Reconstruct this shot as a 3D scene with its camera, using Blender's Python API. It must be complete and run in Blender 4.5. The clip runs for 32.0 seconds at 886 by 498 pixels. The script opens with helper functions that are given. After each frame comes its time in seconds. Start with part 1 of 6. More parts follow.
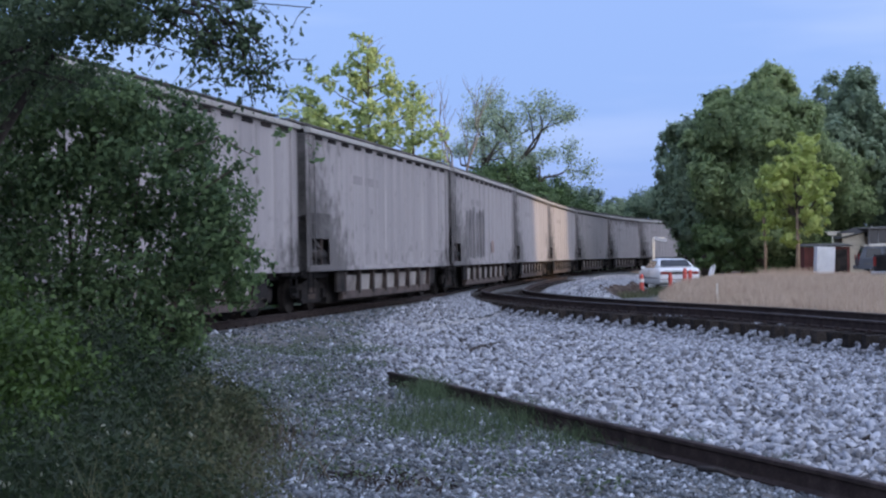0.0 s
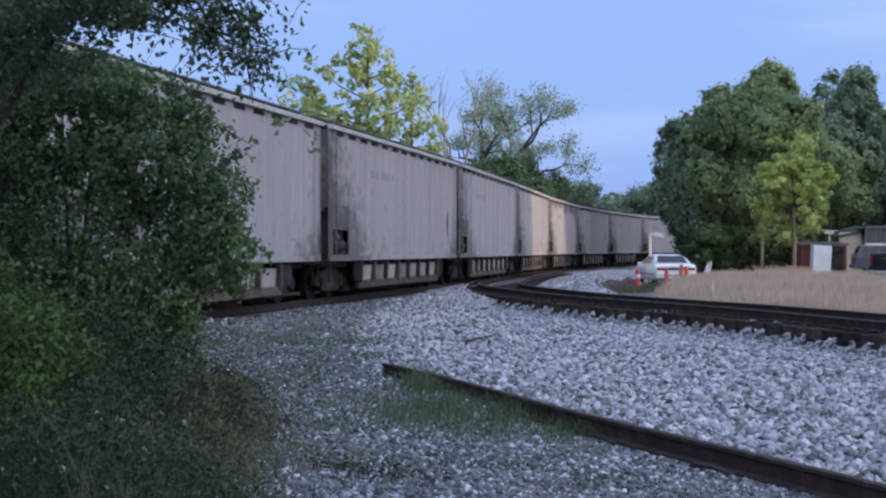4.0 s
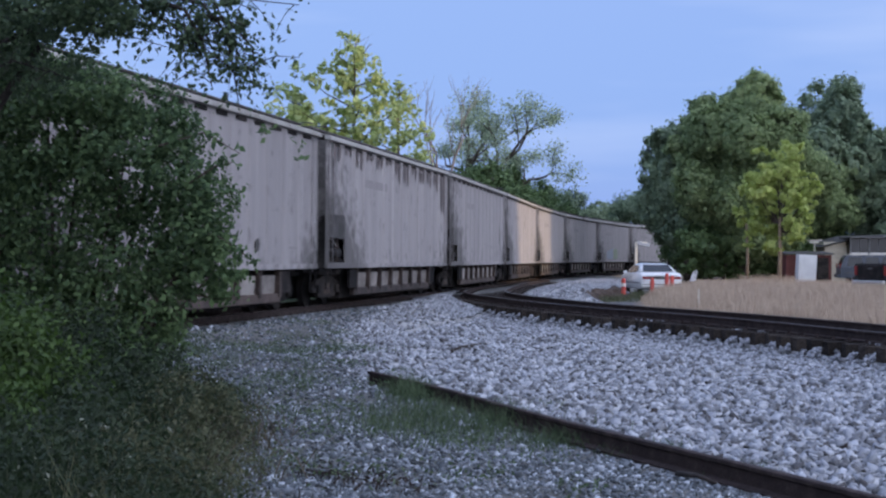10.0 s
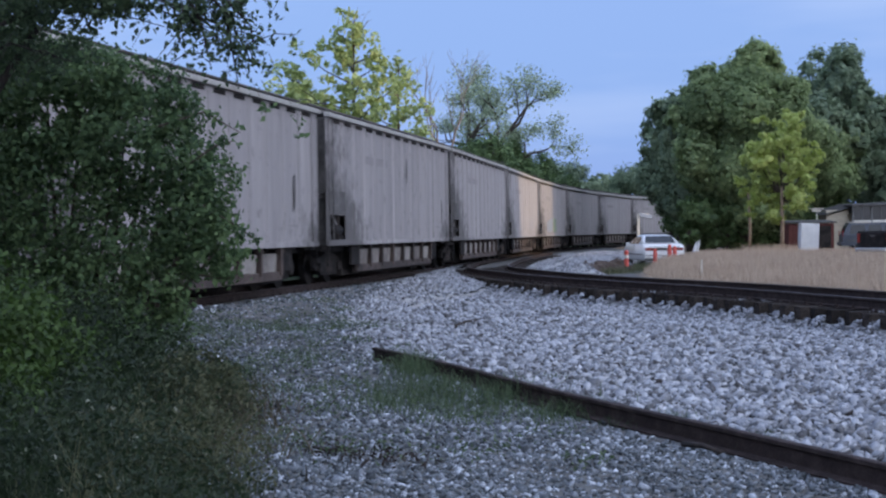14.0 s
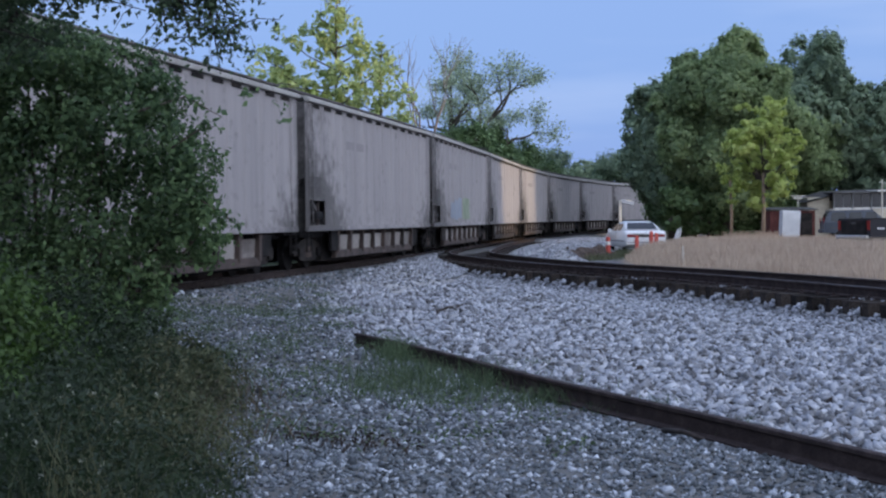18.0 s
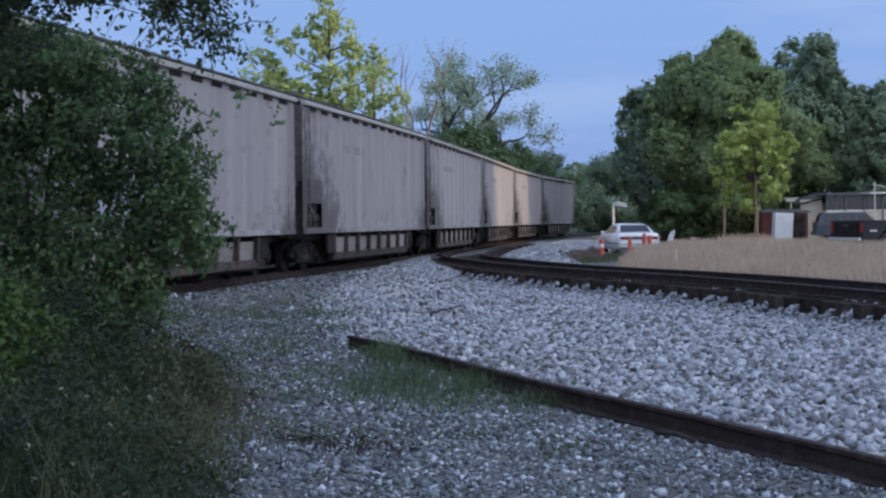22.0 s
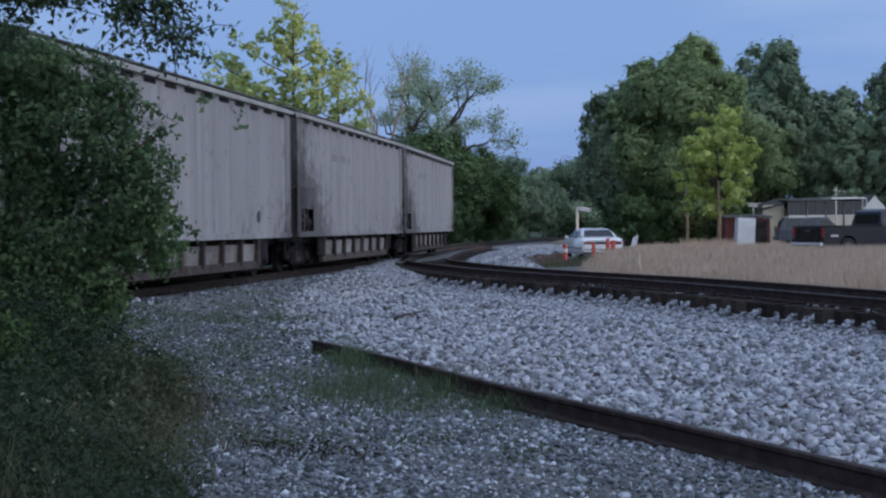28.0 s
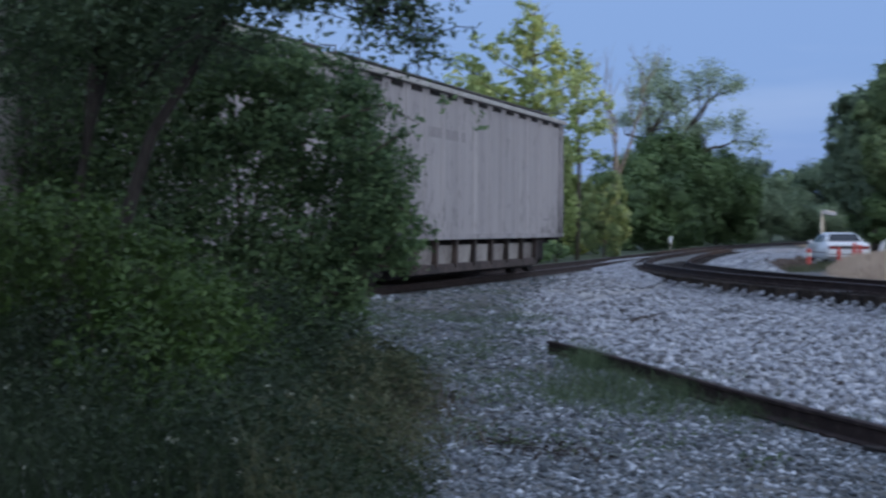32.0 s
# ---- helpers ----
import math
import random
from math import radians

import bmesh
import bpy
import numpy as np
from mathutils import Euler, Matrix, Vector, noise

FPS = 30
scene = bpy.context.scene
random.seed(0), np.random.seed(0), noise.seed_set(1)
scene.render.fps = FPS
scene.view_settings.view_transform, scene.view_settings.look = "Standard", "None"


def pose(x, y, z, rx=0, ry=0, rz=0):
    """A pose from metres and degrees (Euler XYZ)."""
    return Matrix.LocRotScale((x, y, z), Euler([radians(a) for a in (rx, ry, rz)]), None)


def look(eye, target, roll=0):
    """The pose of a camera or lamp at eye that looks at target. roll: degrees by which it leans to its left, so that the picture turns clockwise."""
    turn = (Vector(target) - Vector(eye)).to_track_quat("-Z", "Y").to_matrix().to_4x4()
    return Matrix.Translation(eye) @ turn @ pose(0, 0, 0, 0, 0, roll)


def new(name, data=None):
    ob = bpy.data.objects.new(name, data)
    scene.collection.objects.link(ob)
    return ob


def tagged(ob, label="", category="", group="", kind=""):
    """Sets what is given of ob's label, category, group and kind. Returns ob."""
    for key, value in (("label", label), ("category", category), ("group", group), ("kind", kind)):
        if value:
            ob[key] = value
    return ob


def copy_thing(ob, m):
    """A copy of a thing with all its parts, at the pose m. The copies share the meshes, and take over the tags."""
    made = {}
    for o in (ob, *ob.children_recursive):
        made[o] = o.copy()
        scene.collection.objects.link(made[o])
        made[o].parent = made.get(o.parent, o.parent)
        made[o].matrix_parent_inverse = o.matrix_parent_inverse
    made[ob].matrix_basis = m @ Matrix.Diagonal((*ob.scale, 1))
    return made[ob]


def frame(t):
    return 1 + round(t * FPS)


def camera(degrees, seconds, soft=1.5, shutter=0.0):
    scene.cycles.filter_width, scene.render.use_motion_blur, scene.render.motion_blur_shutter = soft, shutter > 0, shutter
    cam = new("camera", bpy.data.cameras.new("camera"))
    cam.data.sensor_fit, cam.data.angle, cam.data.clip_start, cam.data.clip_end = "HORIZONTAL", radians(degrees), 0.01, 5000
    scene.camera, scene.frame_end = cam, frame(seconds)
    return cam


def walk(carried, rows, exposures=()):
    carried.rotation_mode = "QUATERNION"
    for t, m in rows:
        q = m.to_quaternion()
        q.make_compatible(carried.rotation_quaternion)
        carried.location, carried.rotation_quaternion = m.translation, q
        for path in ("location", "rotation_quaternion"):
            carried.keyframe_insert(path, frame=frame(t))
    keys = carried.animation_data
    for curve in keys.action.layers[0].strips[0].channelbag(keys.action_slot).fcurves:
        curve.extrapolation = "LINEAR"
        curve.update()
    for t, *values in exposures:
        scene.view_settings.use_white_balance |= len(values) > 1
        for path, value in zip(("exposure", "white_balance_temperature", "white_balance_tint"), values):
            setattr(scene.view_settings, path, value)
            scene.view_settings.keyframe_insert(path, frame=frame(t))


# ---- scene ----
cam = camera(33.56, 32.0, soft=2.3, shutter=0.5)
EYE = (0.0, 0.0, 1.6)
PATH = [
    (0, 90.332, 0.868, 0.261),
    (0.5, 90.399, 0.717, 0.267),
    (1, 90.395, 0.598, 0.256),
    (1.5, 90.290, 0.382, 0.284),
    (2, 89.882, 0.162, 0.331),
    (2.5, 89.784, -0.101, 0.271),
    (3, 89.797, -0.170, 0.237),
    (3.5, 89.907, -0.133, 0.182),
    (5.5, 90.179, -0.009, 0.085),
    (6, 89.948, 0.050, 0.090),
    (6.5, 89.792, 0.108, 0.109),
    (7, 89.822, -0.017, 0.169),
    (7.5, 90.065, -0.095, 0.181),
    (8, 90.251, -0.212, 0.180),
    (8.5, 90.476, -0.320, 0.106),
    (9, 90.556, -0.346, -0.113),
    (9.5, 90.506, -0.300, -0.279),
    (10, 90.344, -0.295, -0.410),
    (10.5, 90.101, -0.208, -0.462),
    (11, 89.926, -0.100, -0.454),
    (11.5, 89.833, 0.067, -0.400),
    (12, 89.782, 0.296, -0.237),
    (12.5, 89.779, 0.401, -0.067),
    (13, 89.732, 0.535, -0.003),
    (13.5, 89.611, 0.691, -0.067),
    (14, 89.378, 0.756, -0.319),
    (14.5, 89.164, 0.783, -0.557),
    (15, 89.013, 0.767, -0.728),
    (15.5, 88.914, 0.717, -0.878),
    (17.5, 88.853, 0.618, -1.023),
    (18, 88.821, 0.549, -1.015),
    (18.5, 88.782, 0.718, -1.110),
    (19, 88.715, 0.657, -1.183),
    (19.5, 88.652, 0.630, -1.284),
    (20, 88.629, 0.636, -1.277),
    (20.5, 88.653, 0.612, -1.277),
    (21, 88.735, 0.575, -1.286),
    (21.5, 88.818, 0.545, -1.268),
    (22, 88.915, 0.578, -1.278),
    (22.5, 88.954, 0.535, -1.309),
    (23, 88.948, 0.487, -1.489),
    (23.5, 88.903, 0.396, -1.673),
    (24, 88.862, 0.471, -1.858),
    (24.5, 88.791, 0.562, -2.050),
    (25, 88.714, 0.580, -2.305),
    (25.5, 88.712, 0.576, -2.472),
    (27.5, 89.061, 0.491, -2.705),
    (28, 89.081, 0.493, -2.675),
    (28.5, 89.110, 0.550, -2.650),
    (29, 89.147, 0.534, -2.554),
    (29.5, 89.151, 0.514, -2.383),
    (30, 89.140, 0.500, -2.093),
    (30.5, 89.111, 0.396, -1.613),
    (31, 89.059, 0.235, -0.327),
    (31.5, 89.082, 0.019, 2.228),
    (32, 89.138, -0.173, 6.566),
]
walk(cam, [(t, pose(*EYE, a, b, c)) for t, a, b, c in PATH],
     exposures=[(0, 0.5, 6430, 10), (9, 0.42, 6430, 10), (13, 0.40, 6430, 8), (21, 0.27, 6400, 6), (28, 0.05, 6330, 4), (30.5, 0.03, 6325, 4), (32, 0.1, 6380, 4)])

# ---- daylight: low sun behind the camera, blue evening sky ----
SUN_AZ, SUN_EL = 108.0, 3.0          # compass from +y towards +x, and height, degrees
world = bpy.data.worlds.new("evening_sky")
scene.world = world
world.use_nodes = True
wn, wl = world.node_tree.nodes, world.node_tree.links
sky = wn.new("ShaderNodeTexSky")
sky.sky_type, sky.sun_disc = "NISHITA", False
sky.sun_elevation, sky.sun_rotation = radians(SUN_EL), radians(SUN_AZ)
sky.altitude, sky.air_density, sky.dust_density, sky.ozone_density = 200, 1.0, 1.0, 2.0
# thin even veil of high cloud over the clear sky
coord, part_z = wn.new("ShaderNodeTexCoord"), wn.new("ShaderNodeSeparateXYZ")
wl.new(coord.outputs["Generated"], part_z.inputs[0])
veil = wn.new("ShaderNodeValToRGB")
veil.color_ramp.elements[0].position, veil.color_ramp.elements[0].color = 0.0, (0.160, 0.276, 0.628, 1)
veil.color_ramp.elements[1].position, veil.color_ramp.elements[1].color = 0.35, (0.258, 0.349, 0.630, 1)
wl.new(part_z.outputs[2], veil.inputs[0])
streak_map, streak = wn.new("ShaderNodeMapping"), wn.new("ShaderNodeTexNoise")
streak_map.inputs["Scale"].default_value = (1.2, 1.2, 9.0)
streak.inputs["Scale"].default_value, streak.inputs["Detail"].default_value = 2.2, 4
wl.new(coord.outputs["Generated"], streak_map.inputs[0]), wl.new(streak_map.outputs[0], streak.inputs["Vector"])
streak_ramp = wn.new("ShaderNodeValToRGB")
streak_ramp.color_ramp.elements[0].position, streak_ramp.color_ramp.elements[0].color = 0.45, (0, 0, 0, 1)
streak_ramp.color_ramp.elements[1].position, streak_ramp.color_ramp.elements[1].color = 0.75, (0.10, 0.085, 0.05, 1)
wl.new(streak.outputs[0], streak_ramp.inputs[0])
adds = []
for weight in (0.05, 1.0):
    mixer = wn.new("ShaderNodeMix")
    mixer.data_type, mixer.blend_type = "RGBA", "ADD"
    mixer.inputs[0].default_value = weight
    adds.append(mixer)
# broad afterglow on the side where the sun goes down
glow = wn.new("ShaderNodeVectorMath")
glow.operation = "DOT_PRODUCT"
glow.inputs[1].default_value = (0.69, -0.72, 0.15)
wl.new(coord.outputs["Generated"], glow.inputs[0])
glow_range, evening = wn.new("ShaderNodeMapRange"), wn.new("ShaderNodeMix")
glow_range.interpolation_type = "SMOOTHSTEP"
glow_range.inputs[1].default_value, glow_range.inputs[2].default_value = -0.45, 0.95
wl.new(glow.outputs["Value"], glow_range.inputs[0])
evening.data_type = "RGBA"
evening.inputs[7].default_value = (1.10, 1.19, 1.52, 1)
wl.new(glow_range.outputs[0], evening.inputs[0]), wl.new(veil.outputs[0], evening.inputs[6])
wl.new(evening.outputs[2], adds[0].inputs[6])
wl.new(sky.outputs[0], adds[0].inputs[7])
wl.new(adds[0].outputs[2], adds[1].inputs[6]), wl.new(streak_ramp.outputs[0], adds[1].inputs[7])
wl.new(adds[1].outputs[2], wn["Background"].inputs[0])
wn["Background"].inputs[1].default_value = 1.0
sun_data = bpy.data.lights.new("sun", "SUN")
sun_data.energy, sun_data.angle, sun_data.color = 1.9, radians(0.4), (1.0, 0.72, 0.42)
sun = new("sun", sun_data)
sa, se = radians(SUN_AZ), radians(SUN_EL)
SUN_DIR = Vector((math.sin(sa) * math.cos(se), math.cos(sa) * math.cos(se), math.sin(se)))
sun.matrix_world = look(SUN_DIR * 300, (0, 0, 0))


# ---- materials ----
def material(name, colours, scale=6.0, rough=0.8, metal=0.0, bump=0.2, bump_scale=40.0, vary=0.0,
             coat=0.0, spread=(0.35, 0.65), island=False, stretch=(1, 1, 1), fine=0.35):
    """Two to four colours mixed by a coarse and a fine noise, with a fine relief."""
    m = bpy.data.materials.new(name)
    m.use_nodes = True
    n, l = m.node_tree.nodes, m.node_tree.links
    b = n["Principled BSDF"]
    b.inputs["Roughness"].default_value, b.inputs["Metallic"].default_value = rough, metal
    b.inputs["Coat Weight"].default_value = coat
    tc, mp = n.new("ShaderNodeTexCoord"), n.new("ShaderNodeMapping")
    mp.inputs["Scale"].default_value = stretch
    l.new(tc.outputs["Object"], mp.inputs["Vector"])
    info = n.new("ShaderNodeObjectInfo")
    off = n.new("ShaderNodeMath")
    off.operation, off.inputs[1].default_value = "MULTIPLY", 37.0
    l.new(info.outputs["Random"], off.inputs[0])
    big, small = n.new("ShaderNodeTexNoise"), n.new("ShaderNodeTexNoise")
    for tex, sc in ((big, scale), (small, scale * 9)):
        tex.noise_dimensions = "4D"
        tex.inputs["Scale"].default_value, tex.inputs["Detail"].default_value = sc, 4
        l.new(mp.outputs[0], tex.inputs["Vector"])
        l.new(off.outputs[0], tex.inputs["W"])
    mix = n.new("ShaderNodeMix")
    mix.inputs[0].default_value = fine
    l.new(big.outputs[0], mix.inputs[2]), l.new(small.outputs[0], mix.inputs[3])
    value = mix.outputs[0]
    if vary or island:
        add = n.new("ShaderNodeMath")
        add.operation = "MULTIPLY_ADD"
        src = n.new("ShaderNodeNewGeometry").outputs["Random Per Island"] if island else info.outputs["Random"]
        sub = n.new("ShaderNodeMath")
        sub.operation, sub.inputs[1].default_value = "SUBTRACT", 0.5
        l.new(src, sub.inputs[0])
        l.new(sub.outputs[0], add.inputs[0])
        add.inputs[1].default_value = vary
        l.new(value, add.inputs[2])
        value = add.outputs[0]
    ramp = n.new("ShaderNodeValToRGB")
    e = ramp.color_ramp.elements
    while len(e) < len(colours):
        e.new(0.5)
    for i, c in enumerate(colours):
        e[i].position = spread[0] + (spread[1] - spread[0]) * i / max(1, len(colours) - 1)
        e[i].color = (*c, 1)
    l.new(value, ramp.inputs[0])
    l.new(ramp.outputs[0], b.inputs["Base Color"])
    if bump:
        bt, bp = n.new("ShaderNodeTexNoise"), n.new("ShaderNodeBump")
        bt.inputs["Scale"].default_value, bt.inputs["Detail"].default_value = bump_scale, 5
        bp.inputs["Strength"].default_value, bp.inputs["Distance"].default_value = bump, 0.02
        l.new(mp.outputs[0], bt.inputs["Vector"])
        l.new(bt.outputs[0], bp.inputs["Height"])
        l.new(bp.outputs[0], b.inputs["Normal"])
    return m


def leaf_material(name, colours, gloss=0.6, through_light=0.4, patch=0.7, vary=0.55, spread=(0.2, 0.8)):
    m = material(name, colours, scale=patch, rough=gloss, bump=0, island=True, vary=vary, spread=spread, fine=0.2)
    n, l = m.node_tree.nodes, m.node_tree.links
    b = n["Principled BSDF"]
    t, mx = n.new("ShaderNodeBsdfTranslucent"), n.new("ShaderNodeMixShader")
    ramp = [x for x in n if x.type == "VALTORGB"][0]
    l.new(ramp.outputs[0], t.inputs[0])
    mx.inputs[0].default_value = through_light
    l.new(b.outputs[0], mx.inputs[1]), l.new(t.outputs[0], mx.inputs[2])
    l.new(mx.outputs[0], n["Material Output"].inputs[0])
    return m


def steel_paint(name, colours):
    """Old paint with streaks that run down the sheet."""
    return material(name, colours, scale=0.9, rough=0.75, bump=0.06, bump_scale=9, stretch=(2.2, 1, 0.16),
                    vary=0.10, spread=(0.30, 0.70), fine=0.3)


M_CAR = steel_paint("hopper_grey_paint", [(0.225, 0.208, 0.211), (0.28, 0.26, 0.262), (0.325, 0.301, 0.301), (0.39, 0.363, 0.354)])


def add_soot(m, edge_x):
    """Soot on both ends of the sheet, thickest at the leading end, and splashes along the sill."""
    n, l = m.node_tree.nodes, m.node_tree.links
    b = n["Principled BSDF"]
    ramp = [q for q in n if q.type == "VALTORGB"][0]
    tc, sep = n.new("ShaderNodeTexCoord"), n.new("ShaderNodeSeparateXYZ")
    l.new(tc.outputs["Object"], sep.inputs[0])
    info, tex = n.new("ShaderNodeObjectInfo"), n.new("ShaderNodeTexNoise")
    tex.noise_dimensions = "4D"
    tex.inputs["Scale"].default_value, tex.inputs["Detail"].default_value, tex.inputs["Roughness"].default_value = 3.0, 8, 0.6
    mul = n.new("ShaderNodeMath")
    mul.operation, mul.inputs[1].default_value = "MULTIPLY", 53.0
    l.new(info.outputs["Random"], mul.inputs[0]), l.new(mul.outputs[0], tex.inputs["W"]), l.new(tc.outputs["Object"], tex.inputs["Vector"])

    def span(src, a, c):
        q = n.new("ShaderNodeMapRange")
        q.inputs[1].default_value, q.inputs[2].default_value = a, c
        l.new(src, q.inputs[0])
        return q.outputs[0]

    def calc(op, x, y):
        q = n.new("ShaderNodeMath")
        q.operation = op
        for k, w in enumerate((x, y)):
            if isinstance(w, (int, float)):
                q.inputs[k].default_value = w
            else:
                l.new(w, q.inputs[k])
        return q.outputs[0]
    def patch(x0, x1, z0, z1, weight):
        return calc("MULTIPLY", calc("MULTIPLY", span(sep.outputs[0], x0, x1), span(sep.outputs[2], z0, z1)), weight)
    nose = patch(edge_x - 3.4, edge_x - 0.7, 9.0, 8.0, 0.52)
    low = patch(edge_x - 4.6, edge_x - 2.0, 3.1, 1.1, 1.05)
    corner = patch(edge_x - 1.2, edge_x, 4.3, 2.0, 0.34)
    splash = patch(99.0, 98.0, 1.9, 0.9, 0.24)
    tail = patch(2.2 - edge_x, 0.5 - edge_x, 2.5, 1.2, 0.66)
    amount = calc("ADD", calc("ADD", calc("ADD", nose, corner), splash), calc("ADD", low, tail))
    k = span(calc("ADD", amount, calc("MULTIPLY", tex.outputs[0], 2.8)), 1.60, 2.30)
    mx = n.new("ShaderNodeMix")
    mx.data_type = "RGBA"
    mx.inputs[7].default_value = (0.075, 0.069, 0.067, 1)
    l.new(calc("MULTIPLY", k, 0.86), mx.inputs[0])
    l.new(ramp.outputs[0], mx.inputs[6])
    l.new(mx.outputs[2], b.inputs["Base Color"])
    return m


M_SIDE = add_soot(steel_paint("hopper_side_paint", [(0.225, 0.208, 0.211), (0.28, 0.26, 0.262), (0.325, 0.301, 0.301), (0.39, 0.363, 0.354)]), 7.88)
M_CAR_ROOF = steel_paint("hopper_roof_paint", [(0.22, 0.20, 0.18), (0.35, 0.34, 0.32), (0.42, 0.41, 0.40)])
M_BAY = material("hopper_bay_paint", [(0.12, 0.102, 0.092), (0.25, 0.225, 0.208), (0.34, 0.314, 0.29)], 1.3, 0.75, vary=0.2)
# black for grime, and for shade painted under the wagons and in hollows
M_GRIME_SHADE = material("black_grime_and_shade", [(0.008, 0.0075, 0.008), (0.018, 0.016, 0.016), (0.042, 0.036, 0.033)], 3, 0.95, vary=0.2)
M_STRUT = material("rust_brown_strut", [(0.022, 0.017, 0.015), (0.05, 0.036, 0.032), (0.095, 0.07, 0.06)], 3, 0.9, vary=0.2)
M_STAIN = material("sooty_paint", [(0.03, 0.028, 0.028), (0.075, 0.07, 0.068), (0.16, 0.15, 0.15)], 2.2, 0.85, vary=0.1)
M_ENDBAY = material("sooty_end_paint", [(0.03, 0.028, 0.027), (0.075, 0.07, 0.068), (0.145, 0.135, 0.132)], 1.6, 0.85, vary=0.15)
M_RUST = material("rail_rust", [(0.02, 0.015, 0.0145), (0.04, 0.029, 0.027), (0.072, 0.053, 0.05)], 7, 0.8, bump=0.3)
M_RAILTOP = material("worn_rail_steel", [(0.05, 0.04, 0.038), (0.10, 0.085, 0.08), (0.16, 0.15, 0.15)], 3, 0.45, metal=0.6, bump=0.1)
M_TIE = material("creosoted_wood", [(0.012, 0.010, 0.009), (0.026, 0.021, 0.019), (0.055, 0.045, 0.039)], 5, 0.9, bump=0.5,
                 vary=0.25, stretch=(1, 6, 6))
for m_ in (M_TIE, M_GRIME_SHADE, M_RUST):
    m_.node_tree.nodes["Principled BSDF"].inputs["Specular IOR Level"].default_value = 0.2
M_BALLAST = material("white_limestone", [(0.066, 0.063, 0.066), (0.172, 0.18, 0.2), (0.3, 0.316, 0.354), (0.368, 0.386, 0.43), (0.52, 0.54, 0.59)], 9, 0.9, bump=0.35,
                     island=True, vary=0.8, spread=(0.08, 0.92))
M_GRAVEL = material("grey_gravel", [(0.043, 0.05, 0.056), (0.092, 0.107, 0.121), (0.147, 0.166, 0.188), (0.206, 0.227, 0.256), (0.52, 0.563, 0.63)], 9, 0.9, bump=0.35,
                    island=True, vary=0.85, spread=(0.1, 0.95))
M_BARK = material("tree_bark", [(0.03, 0.025, 0.02), (0.08, 0.065, 0.05), (0.14, 0.12, 0.10)], 8, 0.95, bump=0.6, stretch=(3, 3, 0.6))
# darker bark, for the cherry only
M_BARK_DARK = material("dark_bark", [(0.012, 0.010, 0.009), (0.03, 0.025, 0.022), (0.055, 0.047, 0.042)], 8, 0.95, bump=0.5, stretch=(3, 3, 0.6))
M_BARK_WARM = material("light_brown_bark", [(0.12, 0.085, 0.055), (0.22, 0.16, 0.11), (0.30, 0.23, 0.17)], 8, 0.95, bump=0.5, stretch=(3, 3, 0.6))
M_BARK_PALE = material("pale_dead_bark", [(0.10, 0.08, 0.07), (0.20, 0.17, 0.15), (0.28, 0.25, 0.22)], 8, 0.95, bump=0.4, stretch=(3, 3, 0.6))
M_LEAF_DARK = leaf_material("dark_leaf", [(0.036, 0.064, 0.036), (0.06, 0.1, 0.05), (0.096, 0.144, 0.07)])
M_LEAF_BUSH = leaf_material("bush_leaf", [(0.045, 0.085, 0.04), (0.085, 0.145, 0.062), (0.145, 0.22, 0.09)], 0.8)
M_LEAF_MID = leaf_material("green_leaf", [(0.06, 0.105, 0.045), (0.115, 0.185, 0.075), (0.19, 0.28, 0.115)], patch=0.32, vary=0.3, spread=(0.3, 0.7))
# distance haze is mixed into this leaf colour, paler and bluer
M_LEAF_HAZY = leaf_material("hazy_blue_green_leaf", [(0.12, 0.18, 0.12), (0.21, 0.285, 0.18), (0.31, 0.395, 0.25)], patch=0.32, vary=0.3, spread=(0.3, 0.7))
M_LEAF_YOUNG = leaf_material("yellow_green_leaf", [(0.28, 0.36, 0.10), (0.46, 0.545, 0.17), (0.62, 0.70, 0.27)], 0.6, 0.55, patch=0.32, vary=0.3, spread=(0.3, 0.7))
M_LEAF_LIGHT = leaf_material("light_green_leaf", [(0.24, 0.31, 0.11), (0.39, 0.475, 0.185), (0.53, 0.615, 0.28)], patch=0.32, vary=0.3, spread=(0.3, 0.7))
# grey-green, lightened to put distance haze into the colour
M_LEAF_OPEN = leaf_material("hazy_grey_green_leaf", [(0.22, 0.285, 0.18), (0.33, 0.41, 0.26), (0.45, 0.53, 0.36)])
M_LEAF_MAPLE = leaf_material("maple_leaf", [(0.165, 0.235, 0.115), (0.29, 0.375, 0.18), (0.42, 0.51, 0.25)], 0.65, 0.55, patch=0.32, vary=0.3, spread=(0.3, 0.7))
M_LEAF_SHRUB = leaf_material("fresh_shrub_leaf", [(0.026, 0.052, 0.012), (0.052, 0.1, 0.02), (0.09, 0.15, 0.036)])
M_WEED = leaf_material("weed_blade", [(0.038, 0.054, 0.026), (0.077, 0.091, 0.044), (0.135, 0.135, 0.072)], 0.7)
# weed colour with the shade at the left painted in
M_WEED_SHADED = leaf_material("shaded_weed_leaf", [(0.009, 0.021, 0.008), (0.019, 0.037, 0.014), (0.038, 0.06, 0.024)], 0.6)
M_SEED = leaf_material("pale_seed_head", [(0.13, 0.15, 0.11), (0.22, 0.24, 0.18), (0.33, 0.34, 0.28)], 0.8, 0.2)
M_DRY = leaf_material("dry_grass", [(0.36, 0.275, 0.205), (0.455, 0.36, 0.275), (0.55, 0.455, 0.36)], 0.75, 0.25)
M_BROWN = leaf_material("brown_stalk", [(0.042, 0.034, 0.021), (0.085, 0.068, 0.044), (0.14, 0.112, 0.074)], 0.8, 0.2)
